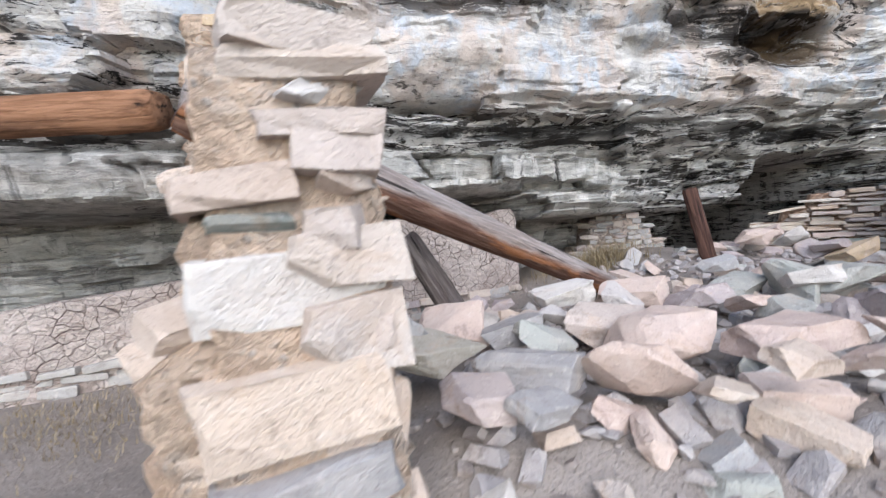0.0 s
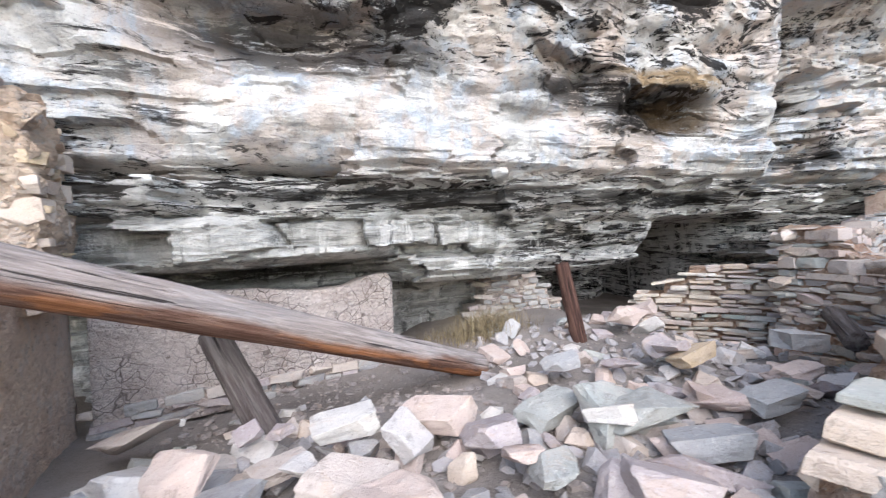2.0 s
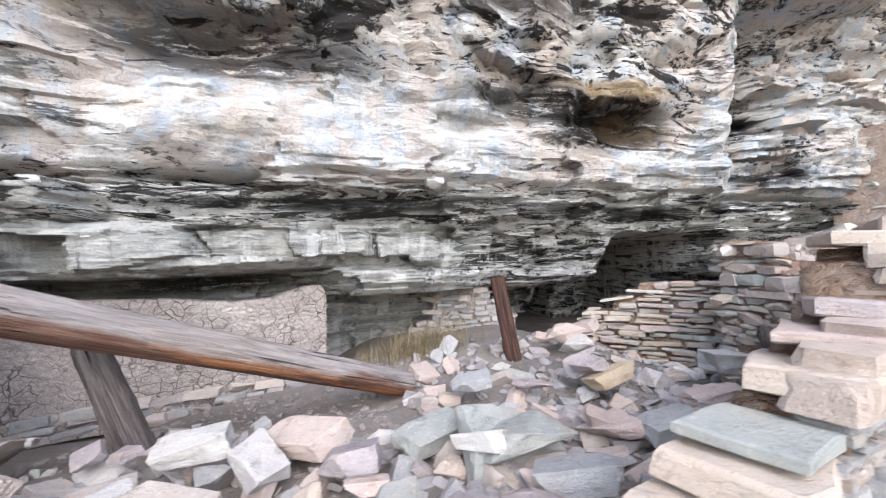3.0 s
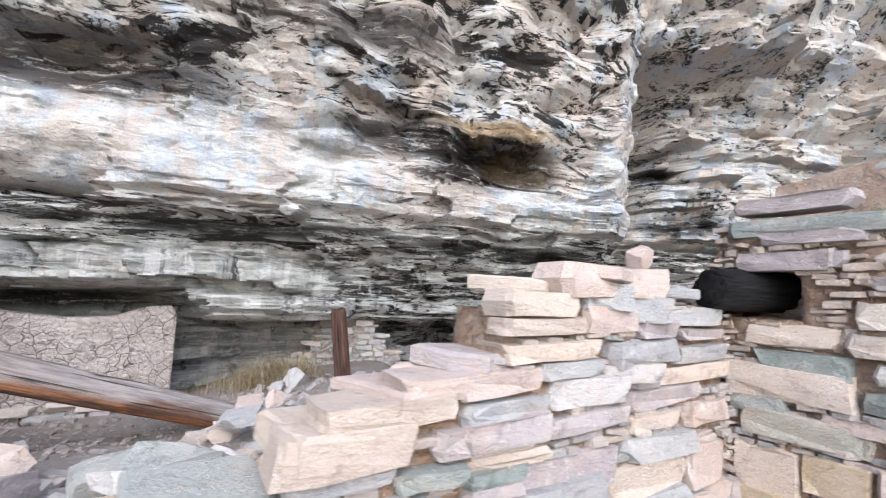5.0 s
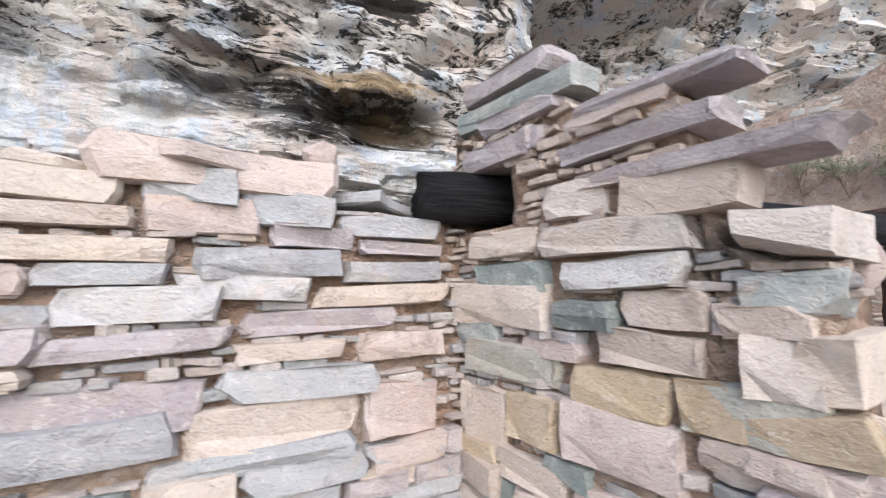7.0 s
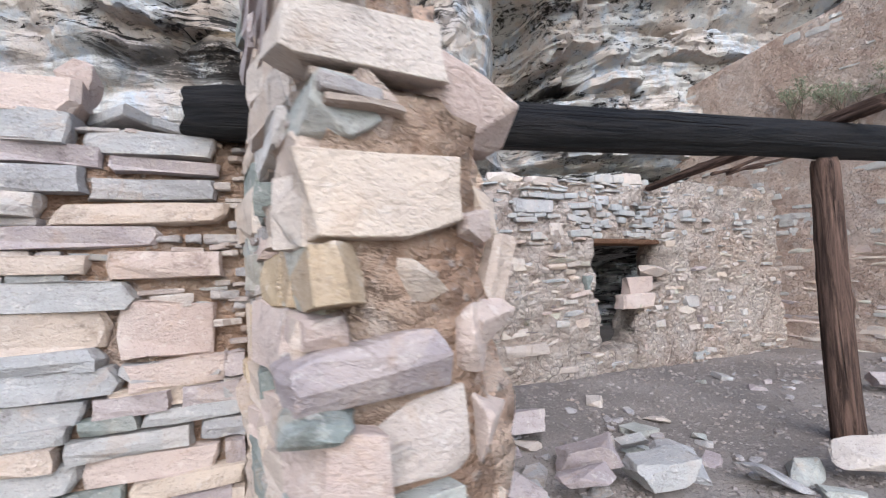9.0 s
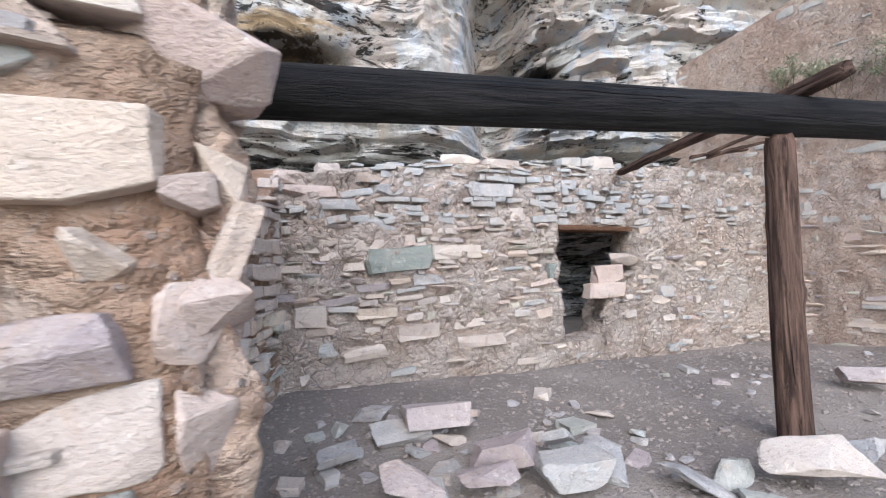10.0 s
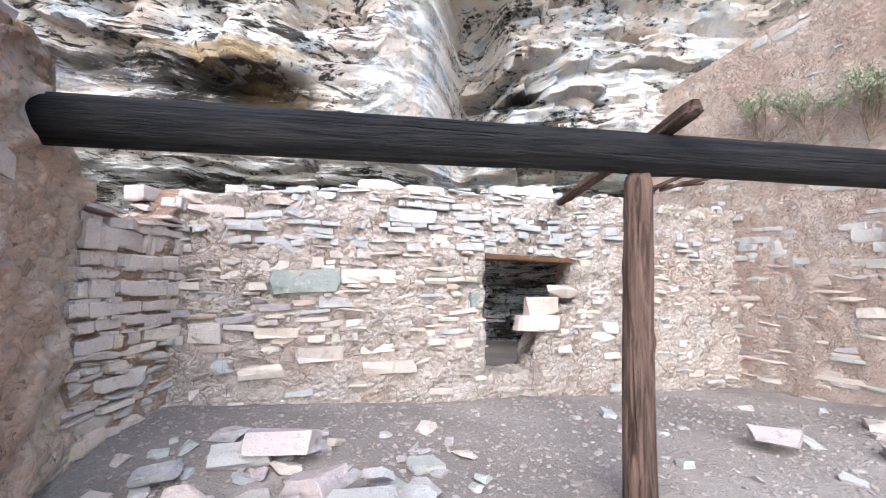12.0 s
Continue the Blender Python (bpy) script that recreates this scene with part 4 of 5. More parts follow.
bond("side_wall", "mauve", 0.92, 2.315, 0.46, 0.064, 3)
bond("side_wall", "green", 0.90, 2.375, 0.66, 0.083, 4)
bond("side_wall", "mauve", 0.84, 2.504, 0.50, 0.081, 5)
bond("side_wall", "mauve", 1.45, 2.212, 0.52, 0.042, 6)
bond("side_wall", "pink", 1.34, 2.186, 0.38, 0.045, 7)
bond("side_wall", "mauve", 1.40, 2.077, 0.52, 0.058, 8)
bond("side_wall", "mauve", 1.53, 1.956, 0.71, 0.045, 9)
bond("side_wall", "buff", 1.76, 1.524, 0.30, 0.074, 10)
bond("side_wall", "pale", 1.78, 1.417, 0.24, 0.132, 11)
bond("side_wall", "olive", 1.69, 1.302, 0.39, 0.125, 12)
bond("side_wall", "buff", 1.70, 1.179, 0.33, 0.083, 13)
def steps(*knots):
    """A stepped top: (s, z) pairs; each z holds from its s on."""
    def top(s):
        z = knots[0][1]
        for a, b in knots:
            if s >= a:
                z = b
        return z
    return top


def ramped(*knots):
    xs, zs = [k[0] for k in knots], [k[1] for k in knots]
    return lambda s: float(np.interp(s, xs, zs))


bond("back_wall", "green", 0.98, 1.307, 0.58, 0.182, 1)
bond("back_wall", "grey", 0.78, 1.564, 0.30, 0.126, 2)
bond("back_wall", "pale", 0.70, 1.425, 0.29, 0.082, 3)
bond("back_wall", "pale", 1.00, 1.458, 0.27, 0.080, 4)
bond("back_wall", "grey", 1.25, 1.135, 0.37, 0.086, 5)
bond("back_wall", "pale", 0.25, 0.895, 0.24, 0.137, 6)
bond("back_wall", "pink", 0.30, 1.854, 0.40, 0.094, 7)
bond("back_wall", "grey", 0.49, 1.753, 0.39, 0.068, 8)
bond("back_wall", "pale", 0.42, 2.032, 0.18, 0.069, 9)
bond("back_wall", "pink", 0.18, 1.953, 0.30, 0.076, 10)
bond("back_wall", "pale", 1.51, 1.355, 0.49, 0.108, 11)
bond("back_wall", "grey", 1.90, 1.917, 0.46, 0.120, 12)
bond("back_wall", "pale", 1.60, 2.173, 0.38, 0.103, 13)
bond("back_wall", "pink", 1.38, 1.034, 0.17, 0.067, 14)
bond("back_wall", "pale", 1.12, 0.701, 0.38, 0.115, 15)
bond("back_wall", "buff", 0.69, 1.980, 0.32, 0.061, 16)
bond("back_wall", "grey", 0.90, 1.877, 0.27, 0.081, 17)
bond("back_wall", "pale", 2.02, 2.159, 0.39, 0.080, 18)
bond("back_wall", "pale", 2.16, 1.687, 0.22, 0.106, 19)
bond("back_wall", "buff", 1.79, 1.314, 0.31, 0.081, 20)
bond("back_wall", "pale", 1.70, 0.560, 0.50, 0.107, 21)
bond("back_wall", "grey", 0.35, 0.639, 0.27, 0.085, 22)
bond("back_wall", "pale", 0.66, 0.574, 0.33, 0.096, 23)
bond("back_wall", "cream", 0.77, 0.877, 0.34, 0.076, 24)
bond("back_wall", "grey", 2.79, 1.998, 0.22, 0.085, 25)
bond("back_wall", "pale", 3.23, 2.257, 0.34, 0.101, 26)
bond("back_wall", "green", 2.54, 1.138, 0.13, 0.134, 27)
bond("back_wall", "pale", 2.56, 1.004, 0.11, 0.133, 28)
bond("back_wall", "buff", 2.42, 0.745, 0.29, 0.078, 29)
bond("back_wall", "grey", 4.11, 0.847, 0.19, 0.120, 30)
bond("back_wall", "pale", 3.99, 0.746, 0.40, 0.089, 31)
bond("back_wall", "pink", 3.29, 1.073, 0.37, 0.153, 32)
bond("back_wall", "pink", 3.23, 0.910, 0.45, 0.140, 33)
bond("back_wall", "pale", 3.60, 1.227, 0.37, 0.111, 34)
bond("side_wall end", "pale", 0.10, 1.735, 0.30, 0.11, 1)
bond("side_wall end", "pink", 0.31, 1.665, 0.34, 0.19, 6)
bond("side_wall end", "sage", 0.06, 1.585, 0.16, 0.11, 3)
bond("side_wall end", "cream", 0.135, 1.425, 0.34, 0.14, 4)
bond("side_wall end", "ochre", 0.035, 1.280, 0.11, 0.10, 5)
bond("side_wall end", "cream", 0.18, 1.280, 0.13, 0.10, 6)
bond("side_wall end", "pink", 0.33, 1.385, 0.09, 0.08, 7)
bond("side_wall end", "pink", 0.03, 1.200, 0.12, 0.05, 8)
bond("side_wall end", "mauve", 0.09, 1.120, 0.29, 0.11, 9)
bond("side_wall end", "pink", 0.34, 1.150, 0.14, 0.13, 10)
bond("side_wall end", "pale", 0.19, 0.985, 0.25, 0.15, 11)
bond("side_wall end", "pink", 0.03, 0.965, 0.15, 0.13, 12)
bond("side_wall end", "green", 0.00, 1.050, 0.12, 0.06, 13)
bond("side_wall end", "pink", 0.34, 0.960, 0.11, 0.18, 14)
bond("side_wall end", "sage", 0.10, 0.860, 0.30, 0.09, 15)
bond("side_wall end", "pale", 0.26, 0.760, 0.26, 0.12, 16)
bond("stub_wall end", "pale", 0.22, 1.955, 0.33, 0.09, 4)
bond("stub_wall end", "pale", 0.23, 1.890, 0.38, 0.07, 3)
bond("stub_wall end", "pale", 0.26, 1.755, 0.31, 0.06, 5)
bond("stub_wall end", "buff", 0.07, 1.615, 0.27, 0.08, 6)
bond("stub_wall end", "buff", 0.30, 1.630, 0.14, 0.08, 7)
bond("stub_wall end", "pale", 0.28, 1.525, 0.20, 0.09, 8)
bond("stub_wall end", "green", 0.09, 1.540, 0.18, 0.045, 9)
bond("stub_wall end", "white", 0.175, 1.405, 0.46, 0.16, 1)
bond("stub_wall end", "cream", 0.17, 1.125, 0.47, 0.20, 2)
bond("stub_wall end", "grey", 0.16, 0.930, 0.45, 0.12, 10)
bond("stub_wall end", "pale", 0.36, 1.265, 0.10, 0.08, 11)
bond("stub_wall end", "buff", 0.16, 0.760, 0.44, 0.16, 12)
bond("ragged_pier end", "ochre", 0.28, 3.125, 0.30, 0.08, 1)
bond("ragged_pier end", "buff", 0.20, 2.99, 0.26, 0.10, 2)
bond("ragged_pier end", "cream", 0.26, 2.80, 0.26, 0.20, 3)
bond("ragged_pier end", "mauve", 0.24, 2.541, 0.40, 0.09, 4)
bond("ragged_pier end", "mauve", 0.33, 3.22, 0.22, 0.07, 5)
bond("ragged_pier end", "ochre", 0.48, 2.90, 0.12, 0.14, 6)
bond("ragged_pier end", "buff", 0.52, 2.369, 0.25, 0.212, 7)
bond("ragged_pier end", "buff", 0.04, 2.729, 0.13, 0.212, 8)
bond("ragged_pier end", "buff", 0.55, 2.55, 0.14, 0.12, 9)
bond("ragged_pier end", "buff", 0.18, 2.358, 0.30, 0.183, 10)
CHUNKS_LOW = [chunk_mesh("stone", 330 + k, rubble_mat, 1.0, 0) for k in range(8)]
course_bonds("front_wall", 0.0, 2.9, 0.1, 0.93, 61, ("pink", "mauve", "grey", "cream", "grey", "buff", "mauve", "green"))
course_bonds("front_wall", 0.0, 0.62, 0.94, 1.2, 62, ("pink", "mauve", "grey", "cream", "grey", "buff", "mauve", "green"))
course_bonds("side_wall", 0.5, 1.8, 0.1, 0.96, 63, ("pink", "mauve", "ochre", "cream", "green", "buff", "grey"))
# front wall with the broken, stepped end
front_wall = wall("front_wall", "stepped broken wall of thin pink and grey stones in clay", uv(3.30, 0.0), ANG, 2.92, 0.42, 0.0,
                  steps((0, 1.18), (0.3, 1.32), (0.52, 1.44), (0.85, 1.60), (1.13, 1.74), (1.25, 1.92), (1.45, 1.98), (2.0, 1.98), (2.3, 1.95)),
                  mortar_mat, chink_mat, 3, "fs", (0.018, 0.04), (0.05, 0.20), slivers=0.5, limit=300, inset=0.042, lump=0.04, gap=0.004, proud=0.012, tilt=3.0, end_hs=(0.06, 0.12), end_ls=(0.2, 0.42))
for _s, _y, _z, _size, _c, _k in ((0.30, 0.20, 1.37, (0.42, 0.40, 0.05), "sage", 1), (0.28, 0.20, 1.27, (0.62, 0.46, 0.11), "cream", 2), (0.16, 0.22, 1.16, (0.60, 0.50, 0.09), "buff", 3),
                                  (0.74, 0.20, 1.49, (0.62, 0.44, 0.10), "buff", 4), (1.0, 0.22, 1.60, (0.60, 0.42, 0.06), "pink", 5), (1.25, 0.2, 1.70, (0.5, 0.4, 0.07), "mauve", 6),
                                  (1.45, 0.22, 2.0, (0.4, 0.38, 0.06), "cream", 8), (1.95, 0.16, 2.06, (0.66, 0.36, 0.06), "pink", 7), (2.55, 0.2, 1.99, (0.5, 0.36, 0.05), "grey", 9)):
    coloured(laid_stone(front_wall, "capstone", _s, _y, _z, _size, (2, 3, 4 * _k), stone_mat, _k), _c)
_cap = new("stone", CHUNKS_LOW[3])
_cap.parent, _cap.matrix_basis = front_wall, pose(2.28, 0.16, 2.16, 8, 4, 30) @ Matrix.Diagonal((0.17, 0.14, 0.20, 1))
coloured(_cap, "pink")
# side wall running out to the broken pier, open where the charred beam lies in it
side_top = ramped((0, 1.9), (0.42, 2.0), (0.5, 2.42), (0.9, 2.42), (1.2, 2.28), (1.55, 2.2), (1.6, 1.74), (1.84, 1.66))


def beam_socket(s, z, w):
    return 0.4 < s < 0.90 and 1.885 < z < 2.165


side_wall = wall("side_wall", "broken side wall of flat stones in red clay, holding a charred beam", uv(6.17, 0.55), ANG - 86, 1.84, 0.37, 0.0,
                 side_top,
                 mortar_mat, chink_mat, 4, "fe", (0.02, 0.05), (0.05, 0.18), slivers=0.4, proud=0.015, limit=300, inset=0.030, gap=0.006, tilt=3.0, hole=beam_socket,
                 cores=((0.0, 0.5, 0.0, side_top), (0.5, 0.87, 0.0, lambda s: 1.90), (0.5, 0.87, 2.15, side_top), (0.87, 1.84, 0.0, side_top)), end_hs=(0.07, 0.16), end_ls=(0.12, 0.30), lump=0.05, end_mud=pier_clay, clay_out=0.03, palette=("pale", "mauve", "pink", "pale", "ochre"))
_pl = part("plaster", core_mesh(1.80, 0.05, 0.0, ramped((0, 1.8), (0.42, 1.95), (0.9, 2.3), (1.3, 2.15), (1.55, 2.05), (1.6, 1.7), (1.8, 1.6)), room_plaster, 41, 0.0, 0.10), None, side_wall, "smoky pinkish clay plaster")
_pl.location = (0.0, 0.335, 0.0)
_r = random.Random(19)
for _k, (_s, _z) in enumerate(((1.74, 1.42), (1.62, 1.05), (1.76, 1.18), (1.45, 1.62), (1.70, 0.80), (1.55, 0.60), (1.25, 1.25), (1.72, 0.45), (1.05, 1.75), (1.4, 0.95), (1.3, 2.02), (0.95, 0.7))):
    _st = new("stone", rough_stones()[_k])
    _st.parent = side_wall
    _st.matrix_basis = pose(_s, 0.36, _z, _r.gauss(0, 6), _r.gauss(0, 6), _r.gauss(0, 6)) @ Matrix.Diagonal((_r.uniform(0.14, 0.30), 0.13, _r.uniform(0.07, 0.16), 1))
    coloured(_st, _r.choice(("buff", "pink", "cream", "mauve", "buff")))
# back wall of the second room, with the broken opening
WIN = (2.62, 3.68, 0.47, 1.53)


def window_gap(s, z, w):
    right = WIN[1] if z > 1.05 else 3.12 + 0.25 * (z - 0.5)
    return WIN[0] - w / 2 < s < right + w / 2 and WIN[2] < z < WIN[3] + 0.03


back_top = ramped((0, 1.98), (0.5, 2.06), (1.4, 2.16), (2.4, 2.2), (3.4, 2.22), (4.2, 2.30), (6.1, 2.28))
back_wall = wall("back_wall", "coursed stone wall in pale clay with a broken opening", uv(6.84, 1.18), ANG, 6.1, 0.36, 0.0, back_top, back_mortar, backfill_mat, 5, "f",
                 (0.03, 0.08), (0.07, 0.30), proud=0.022, gap=0.012, lump=0.10, slivers=0.3, inset=0.014, wave=0.06, hole=window_gap, limit=300, tilt=5.0, mixed=0.7, palette=("pale", "pink", "pale", "grey", "mauve", "buff", "pale", "olive"),
                 keep=lambda s, z: 0.2 if (z < 0.62 or s > 3.9) else 0.8,
                 cores=((0, WIN[0], 0.0, back_top), (WIN[0], 3.15, 0.0, lambda s: WIN[2]), (3.15, WIN[1], 0.0, ramped((3.15, 0.62), (3.3, 0.86), (3.4, 1.08), (WIN[1], 1.12))),
                        (WIN[1], 6.1, 0.0, back_top), (WIN[0], WIN[1], WIN[3] + 0.06, back_top)))
laid_stone(back_wall, "lintel", (WIN[0] + WIN[1]) / 2, 0.12, WIN[3] + 0.03, (1.16, 0.30, 0.055), (0, 1, 0), lintel_mat, 2, "split brown wooden lintel")
# side of the second room between side wall and back wall
link_wall = wall("link_wall", "wall of stacked pale and pinkish stones between two rooms", (5.234, 4.577), ANG - 110, 1.35, 0.34, 0.0, ramped((0, 2.08), (0.42, 2.05), (0.6, 1.80), (0.9, 1.68), (1.35, 1.8)), mortar_mat, buff_mat, 6, "fsb",
                 (0.03, 0.13), (0.1, 0.40), tilt=4.0, mixed=0.8, proud=0.035, lump=0.07, palette=("pale", "white", "pink", "pale", "cream", "white", "sage"))
# tall red wall closing the second room
red_wall = wall("red_wall", "tall red mud-plastered wall of flat stones", uv(12.75, 2.6), ANG - 84, 6.0, 0.5, 0.0, ramped((0, 4.10), (1.68, 4.38), (2.27, 4.45), (6.0, 5.95)), red_mat, redstone_mat, 7, "f",
                (0.05, 0.10), (0.15, 0.45), keep=lambda s, z: 0.4 if z < 2.0 else 0.06, slivers=0.2, limit=200, proud=0.002, wave=0.06, lump=0.045, mixed=0.8, palette=("buff", "pink", "buff", "olive", "mauve"))
# first room: plastered side wall with ragged end, stub beside the path, cracked back wall
plaster_wall = wall("plastered_wall", "smoke-stained plastered clay wall", uv(-0.2, 4.75), ANG - 90, 2.3, 0.48, 0.2,
                    ramped((0, 1.7), (1.6, 1.95), (2.1, 2.02), (2.3, 1.9)), plaster_mat, buff_mat, 8, "e", (0.1, 0.17), (0.2, 0.42), proud=0.03, gap=0.05, slivers=0.2, limit=80)
ragged_pier = wall("ragged_pier", "ragged upper pier of buff stones and sandy clay", uv(-0.2, 4.3), ANG - 90, 0.85, 0.6, 1.7,
                   ramped((0, 2.3), (0.15, 3.0), (0.5, 3.25), (0.75, 3.22), (0.85, 3.12)), buff_mortar, buff_mat, 14, "eb", (0.07, 0.14), (0.14, 0.30), proud=0.03, gap=0.04, lump=0.12, slivers=0.15, limit=80, keep=lambda s, z: 0.45, batter=0.05, chunky=True, clay_out=0.09, palette=("buff", "ochre", "buff", "cream"))
stub_wall = wall("stub_wall", "stub of buff stones and sandy clay, broken end", uv(-0.06, 2.0), ANG - 90, 1.02, 0.38, 0.0, ramped((0, 1.78), (0.4, 1.86), (1.02, 1.93)), buff_mortar, buff_mat, 9, "be",
                 (0.14, 0.28), (0.28, 0.6), proud=0.035, gap=0.03, lump=0.06, slivers=0.15, batter=0.06, depth=0.25, limit=120, chunky=True, palette=("pale", "white", "pale", "pale", "cream", "cream", "white"))
_foot = part("clay_foot", core_mesh(0.99, 0.30, 0.0, ramped((0, 1.3), (0.5, 1.5), (0.99, 1.6)), buff_mortar, 29, 0.0, 0.16), None, stub_wall, "crumbling sandy clay foot")
for _v in _foot.data.vertices:
    if _v.co.y < 0.15:
        _v.co.y -= 0.30 * max(0.0, 1.6 - _v.co.z) ** 1.2
_foot.location = (0.0, 0.04, 0.0)
for _s, _y, _z, _size, _c, _k in ((0.86, -0.06, 1.33, (0.2, 0.14, 0.07), "buff", 8), (0.5, -0.12, 1.2, (0.3, 0.2, 0.1), "buff", 9)):
    _st = new("stone", rough_stones()[_k])
    _st.parent, _st.matrix_basis = stub_wall, pose(_s, _y, _z, 3 * _k, -8, 80 + 4 * _k) @ Matrix.Diagonal((*_size, 1))
    coloured(_st, _c)
_r = random.Random(23)
for _s, _z, _w, _h, _c, _k in ((0.78, 1.80, 0.46, 0.14, "pale", 0), (0.30, 1.72, 0.44, 0.16, "cream", 10), (0.74, 1.60, 0.50, 0.15, "mauve", 2), (0.28, 1.48, 0.46, 0.18, "pink", 5), (0.76, 1.38, 0.50, 0.19, "white", 4),
                               (0.30, 1.22, 0.48, 0.17, "pale", 12), (0.75, 1.12, 0.54, 0.20, "pink", 6), (0.28, 0.96, 0.46, 0.20, "mauve", 3), (0.76, 0.88, 0.52, 0.18, "pale", 1), (0.74, 0.64, 0.50, 0.20, "cream", 9)):
    _st = new("stone", rough_stones()[_k])
    _st.parent, _st.matrix_basis = stub_wall, pose(_s - 0.12, 0.28, _z, _r.gauss(0, 5), _r.gauss(0, 5), _r.gauss(0, 6)) @ Matrix.Diagonal((_w * 1.1, 0.26, _h * 1.2, 1))
    coloured(_st, _c)
mud_wall = wall("mud_wall", "cracked grey-pink mud-plastered wall", uv(0.40, 4.62), ANG, 3.0, 0.25, 0.4,
                lambda s: float(np.interp(s, (0, 0.6, 1.4, 2.0, 2.4, 2.7, 2.95, 3.0), (1.72, 1.70, 1.66, 1.58, 1.6, 1.70, 1.72, 1.6))), adobe_mat, grey_mat, 10, "f", (0.07, 0.11), (0.2, 0.4),
                keep=lambda s, z: 1.0 if z < 0.66 else 0.0, limit=60, proud=0.05, mixed=0.7, palette=("grey", "mauve", "pale"), tilt=4.0)
left_mud = wall("left_mud_wall", "low mud-plastered wall on a stone footing", uv(-4.2, 4.2), ANG, 4.0, 0.3, 0.0, ramped((0, 1.0), (2.0, 1.1), (3.9, 1.25), (4.0, 1.1)), adobe_mat, grey_mat, 11, "f",
                (0.06, 0.1), (0.2, 0.4), keep=lambda s, z: 1.0 if z < 0.62 else 0.05, limit=90, proud=0.04)
pillar = wall("stone_pillar", "small dry-laid pillar of grey stones under the cliff", (2.1, 6.62), 8, 1.5, 0.5, 0.5, steps((0, 1.05), (0.22, 1.5), (0.40, 1.80), (0.8, 1.55), (1.1, 1.3), (1.3, 1.1)), back_mortar, grey_mat, 12, "f",
              (0.04, 0.09), (0.1, 0.28), limit=120, mixed=0.5, palette=("grey", "pale", "mauve", "olive"), tilt=3.0)
low_wall = wall("low_wall", "low dry-stone wall of pale slabs", (4.30, 5.85), -33, 1.75, 0.4, 0.5, steps((0, 1.25), (0.35, 1.42), (0.62, 1.60), (1.5, 1.64)), mortar_mat, buff_mat, 13, "fs", (0.035, 0.075), (0.18, 0.5), limit=150, mixed=0.12, inset=0.05, palette=("pale", "mauve", "grey", "buff", "pink"), tilt=2.5, proud=0.05)

# ---- logs ----
def log_mesh(name, length, r0, r1, material, seed, bend=0.0, rings=44, sides=28):
    """A trunk along +x: tapered, bent, knotted, with checks along the grain and worn end faces."""
    rng = random.Random(seed)
    knots = [(rng.uniform(0.05, 0.95), rng.uniform(0, 6.28), rng.uniform(0.006, 0.016)) for _ in range(int(length * 3) + 2)]
    a = np.linspace(0, 2 * math.pi, sides + 1)
    t = np.linspace(0, 1, rings)
    Tm, Am = np.meshgrid(t, a, indexing="ij")
    R = r0 + (r1 - r0) * Tm
    R = R * (1 + 0.05 * fbm(Tm * length * 1.5, np.cos(Am) * 1.5 + np.sin(Am) * 2.1 + 9, seed) + 0.05 * fbm(Tm * length * 0.8, np.cos(Am) * 5 + np.sin(Am) * 4.3 + 5, seed + 3))
    for kt, ka, kr in knots:
        R = R + kr * np.exp(-((Tm - kt) * length / 0.05) ** 2 - (np.angle(np.exp(1j * (Am - ka))) / 0.3) ** 2)
    R = R - 0.009 * (fbm(Tm * length * 0.5, Am * 7 + 0 * Tm, seed + 7) > 0.22)
    R[:, -1] = R[:, 0]
    end = np.minimum(1, np.minimum(Tm, 1 - Tm) * length / 0.02 * 0.5 + 0.86)
    R = R * end
    X = Tm * length + 0.03 * fbm(np.cos(Am) * 2 + 3, np.sin(Am) * 2 + 3, seed + 11) * (np.abs(Tm - 0.5) > 0.49)
    P = np.stack([X, R * np.cos(Am) + bend * np.sin(Tm * math.pi), R * np.sin(Am) + 0.5 * bend * np.sin(Tm * 5)], -1)
    me = grid_mesh(name, P, material, flip=True)
    bm = bmesh.new()
    bm.from_mesh(me)
    bmesh.ops.remove_doubles(bm, verts=bm.verts[:], dist=1e-5)
    rim = [e for e in bm.edges if e.is_boundary]
    bmesh.ops.contextual_create(bm, geom=[e for e in rim if e.verts[0].co.x < length / 2])
    bmesh.ops.contextual_create(bm, geom=[e for e in rim if e.is_valid and e.verts[0].co.x > length / 2])
    bmesh.ops.recalc_face_normals(bm, faces=bm.faces[:])
    bm.to_mesh(me)
    bm.free()
    return me


def log(name, label, a, b, r0, r1, material, seed, bend=0.0, category="log"):
    a, b = Vector(a), Vector(b)
    ob = new(name, log_mesh(name, (b - a).length, r0, r1, material, seed, bend))
    ob.matrix_world = Matrix.Translation(a) @ (b - a).to_track_quat("X", "Z").to_matrix().to_4x4()
    return tagged(ob, label, category)


log("fallen_beam", "weathered grey and orange roof beam fallen on rubble", (-1.295, 2.157, 2.23), (2.15, 5.105, 0.57), 0.154, 0.13, grey_wood, 21, 0.02, "beam")
log("roof_beam", "orange-brown round beam resting on wall ends", (-4.6, 2.7, 2.48), (-1.57, 2.456, 2.306), 0.13, 0.12, orange_wood, 22, 0.0, "beam")
log("wooden_strut", "short grey strut leaning under the fallen beam", (-0.33, 3.70, 1.44), (0.16, 3.54, 0.58), 0.105, 0.125, strut_wood, 23, 0.0, "strut")
log("leaning_post", "dark brown squared post leaning in rubble", (3.16, 4.81, 0.4), (2.96, 5.0, 1.75), 0.085, 0.08, red_wood, 24, 0.0, "post")
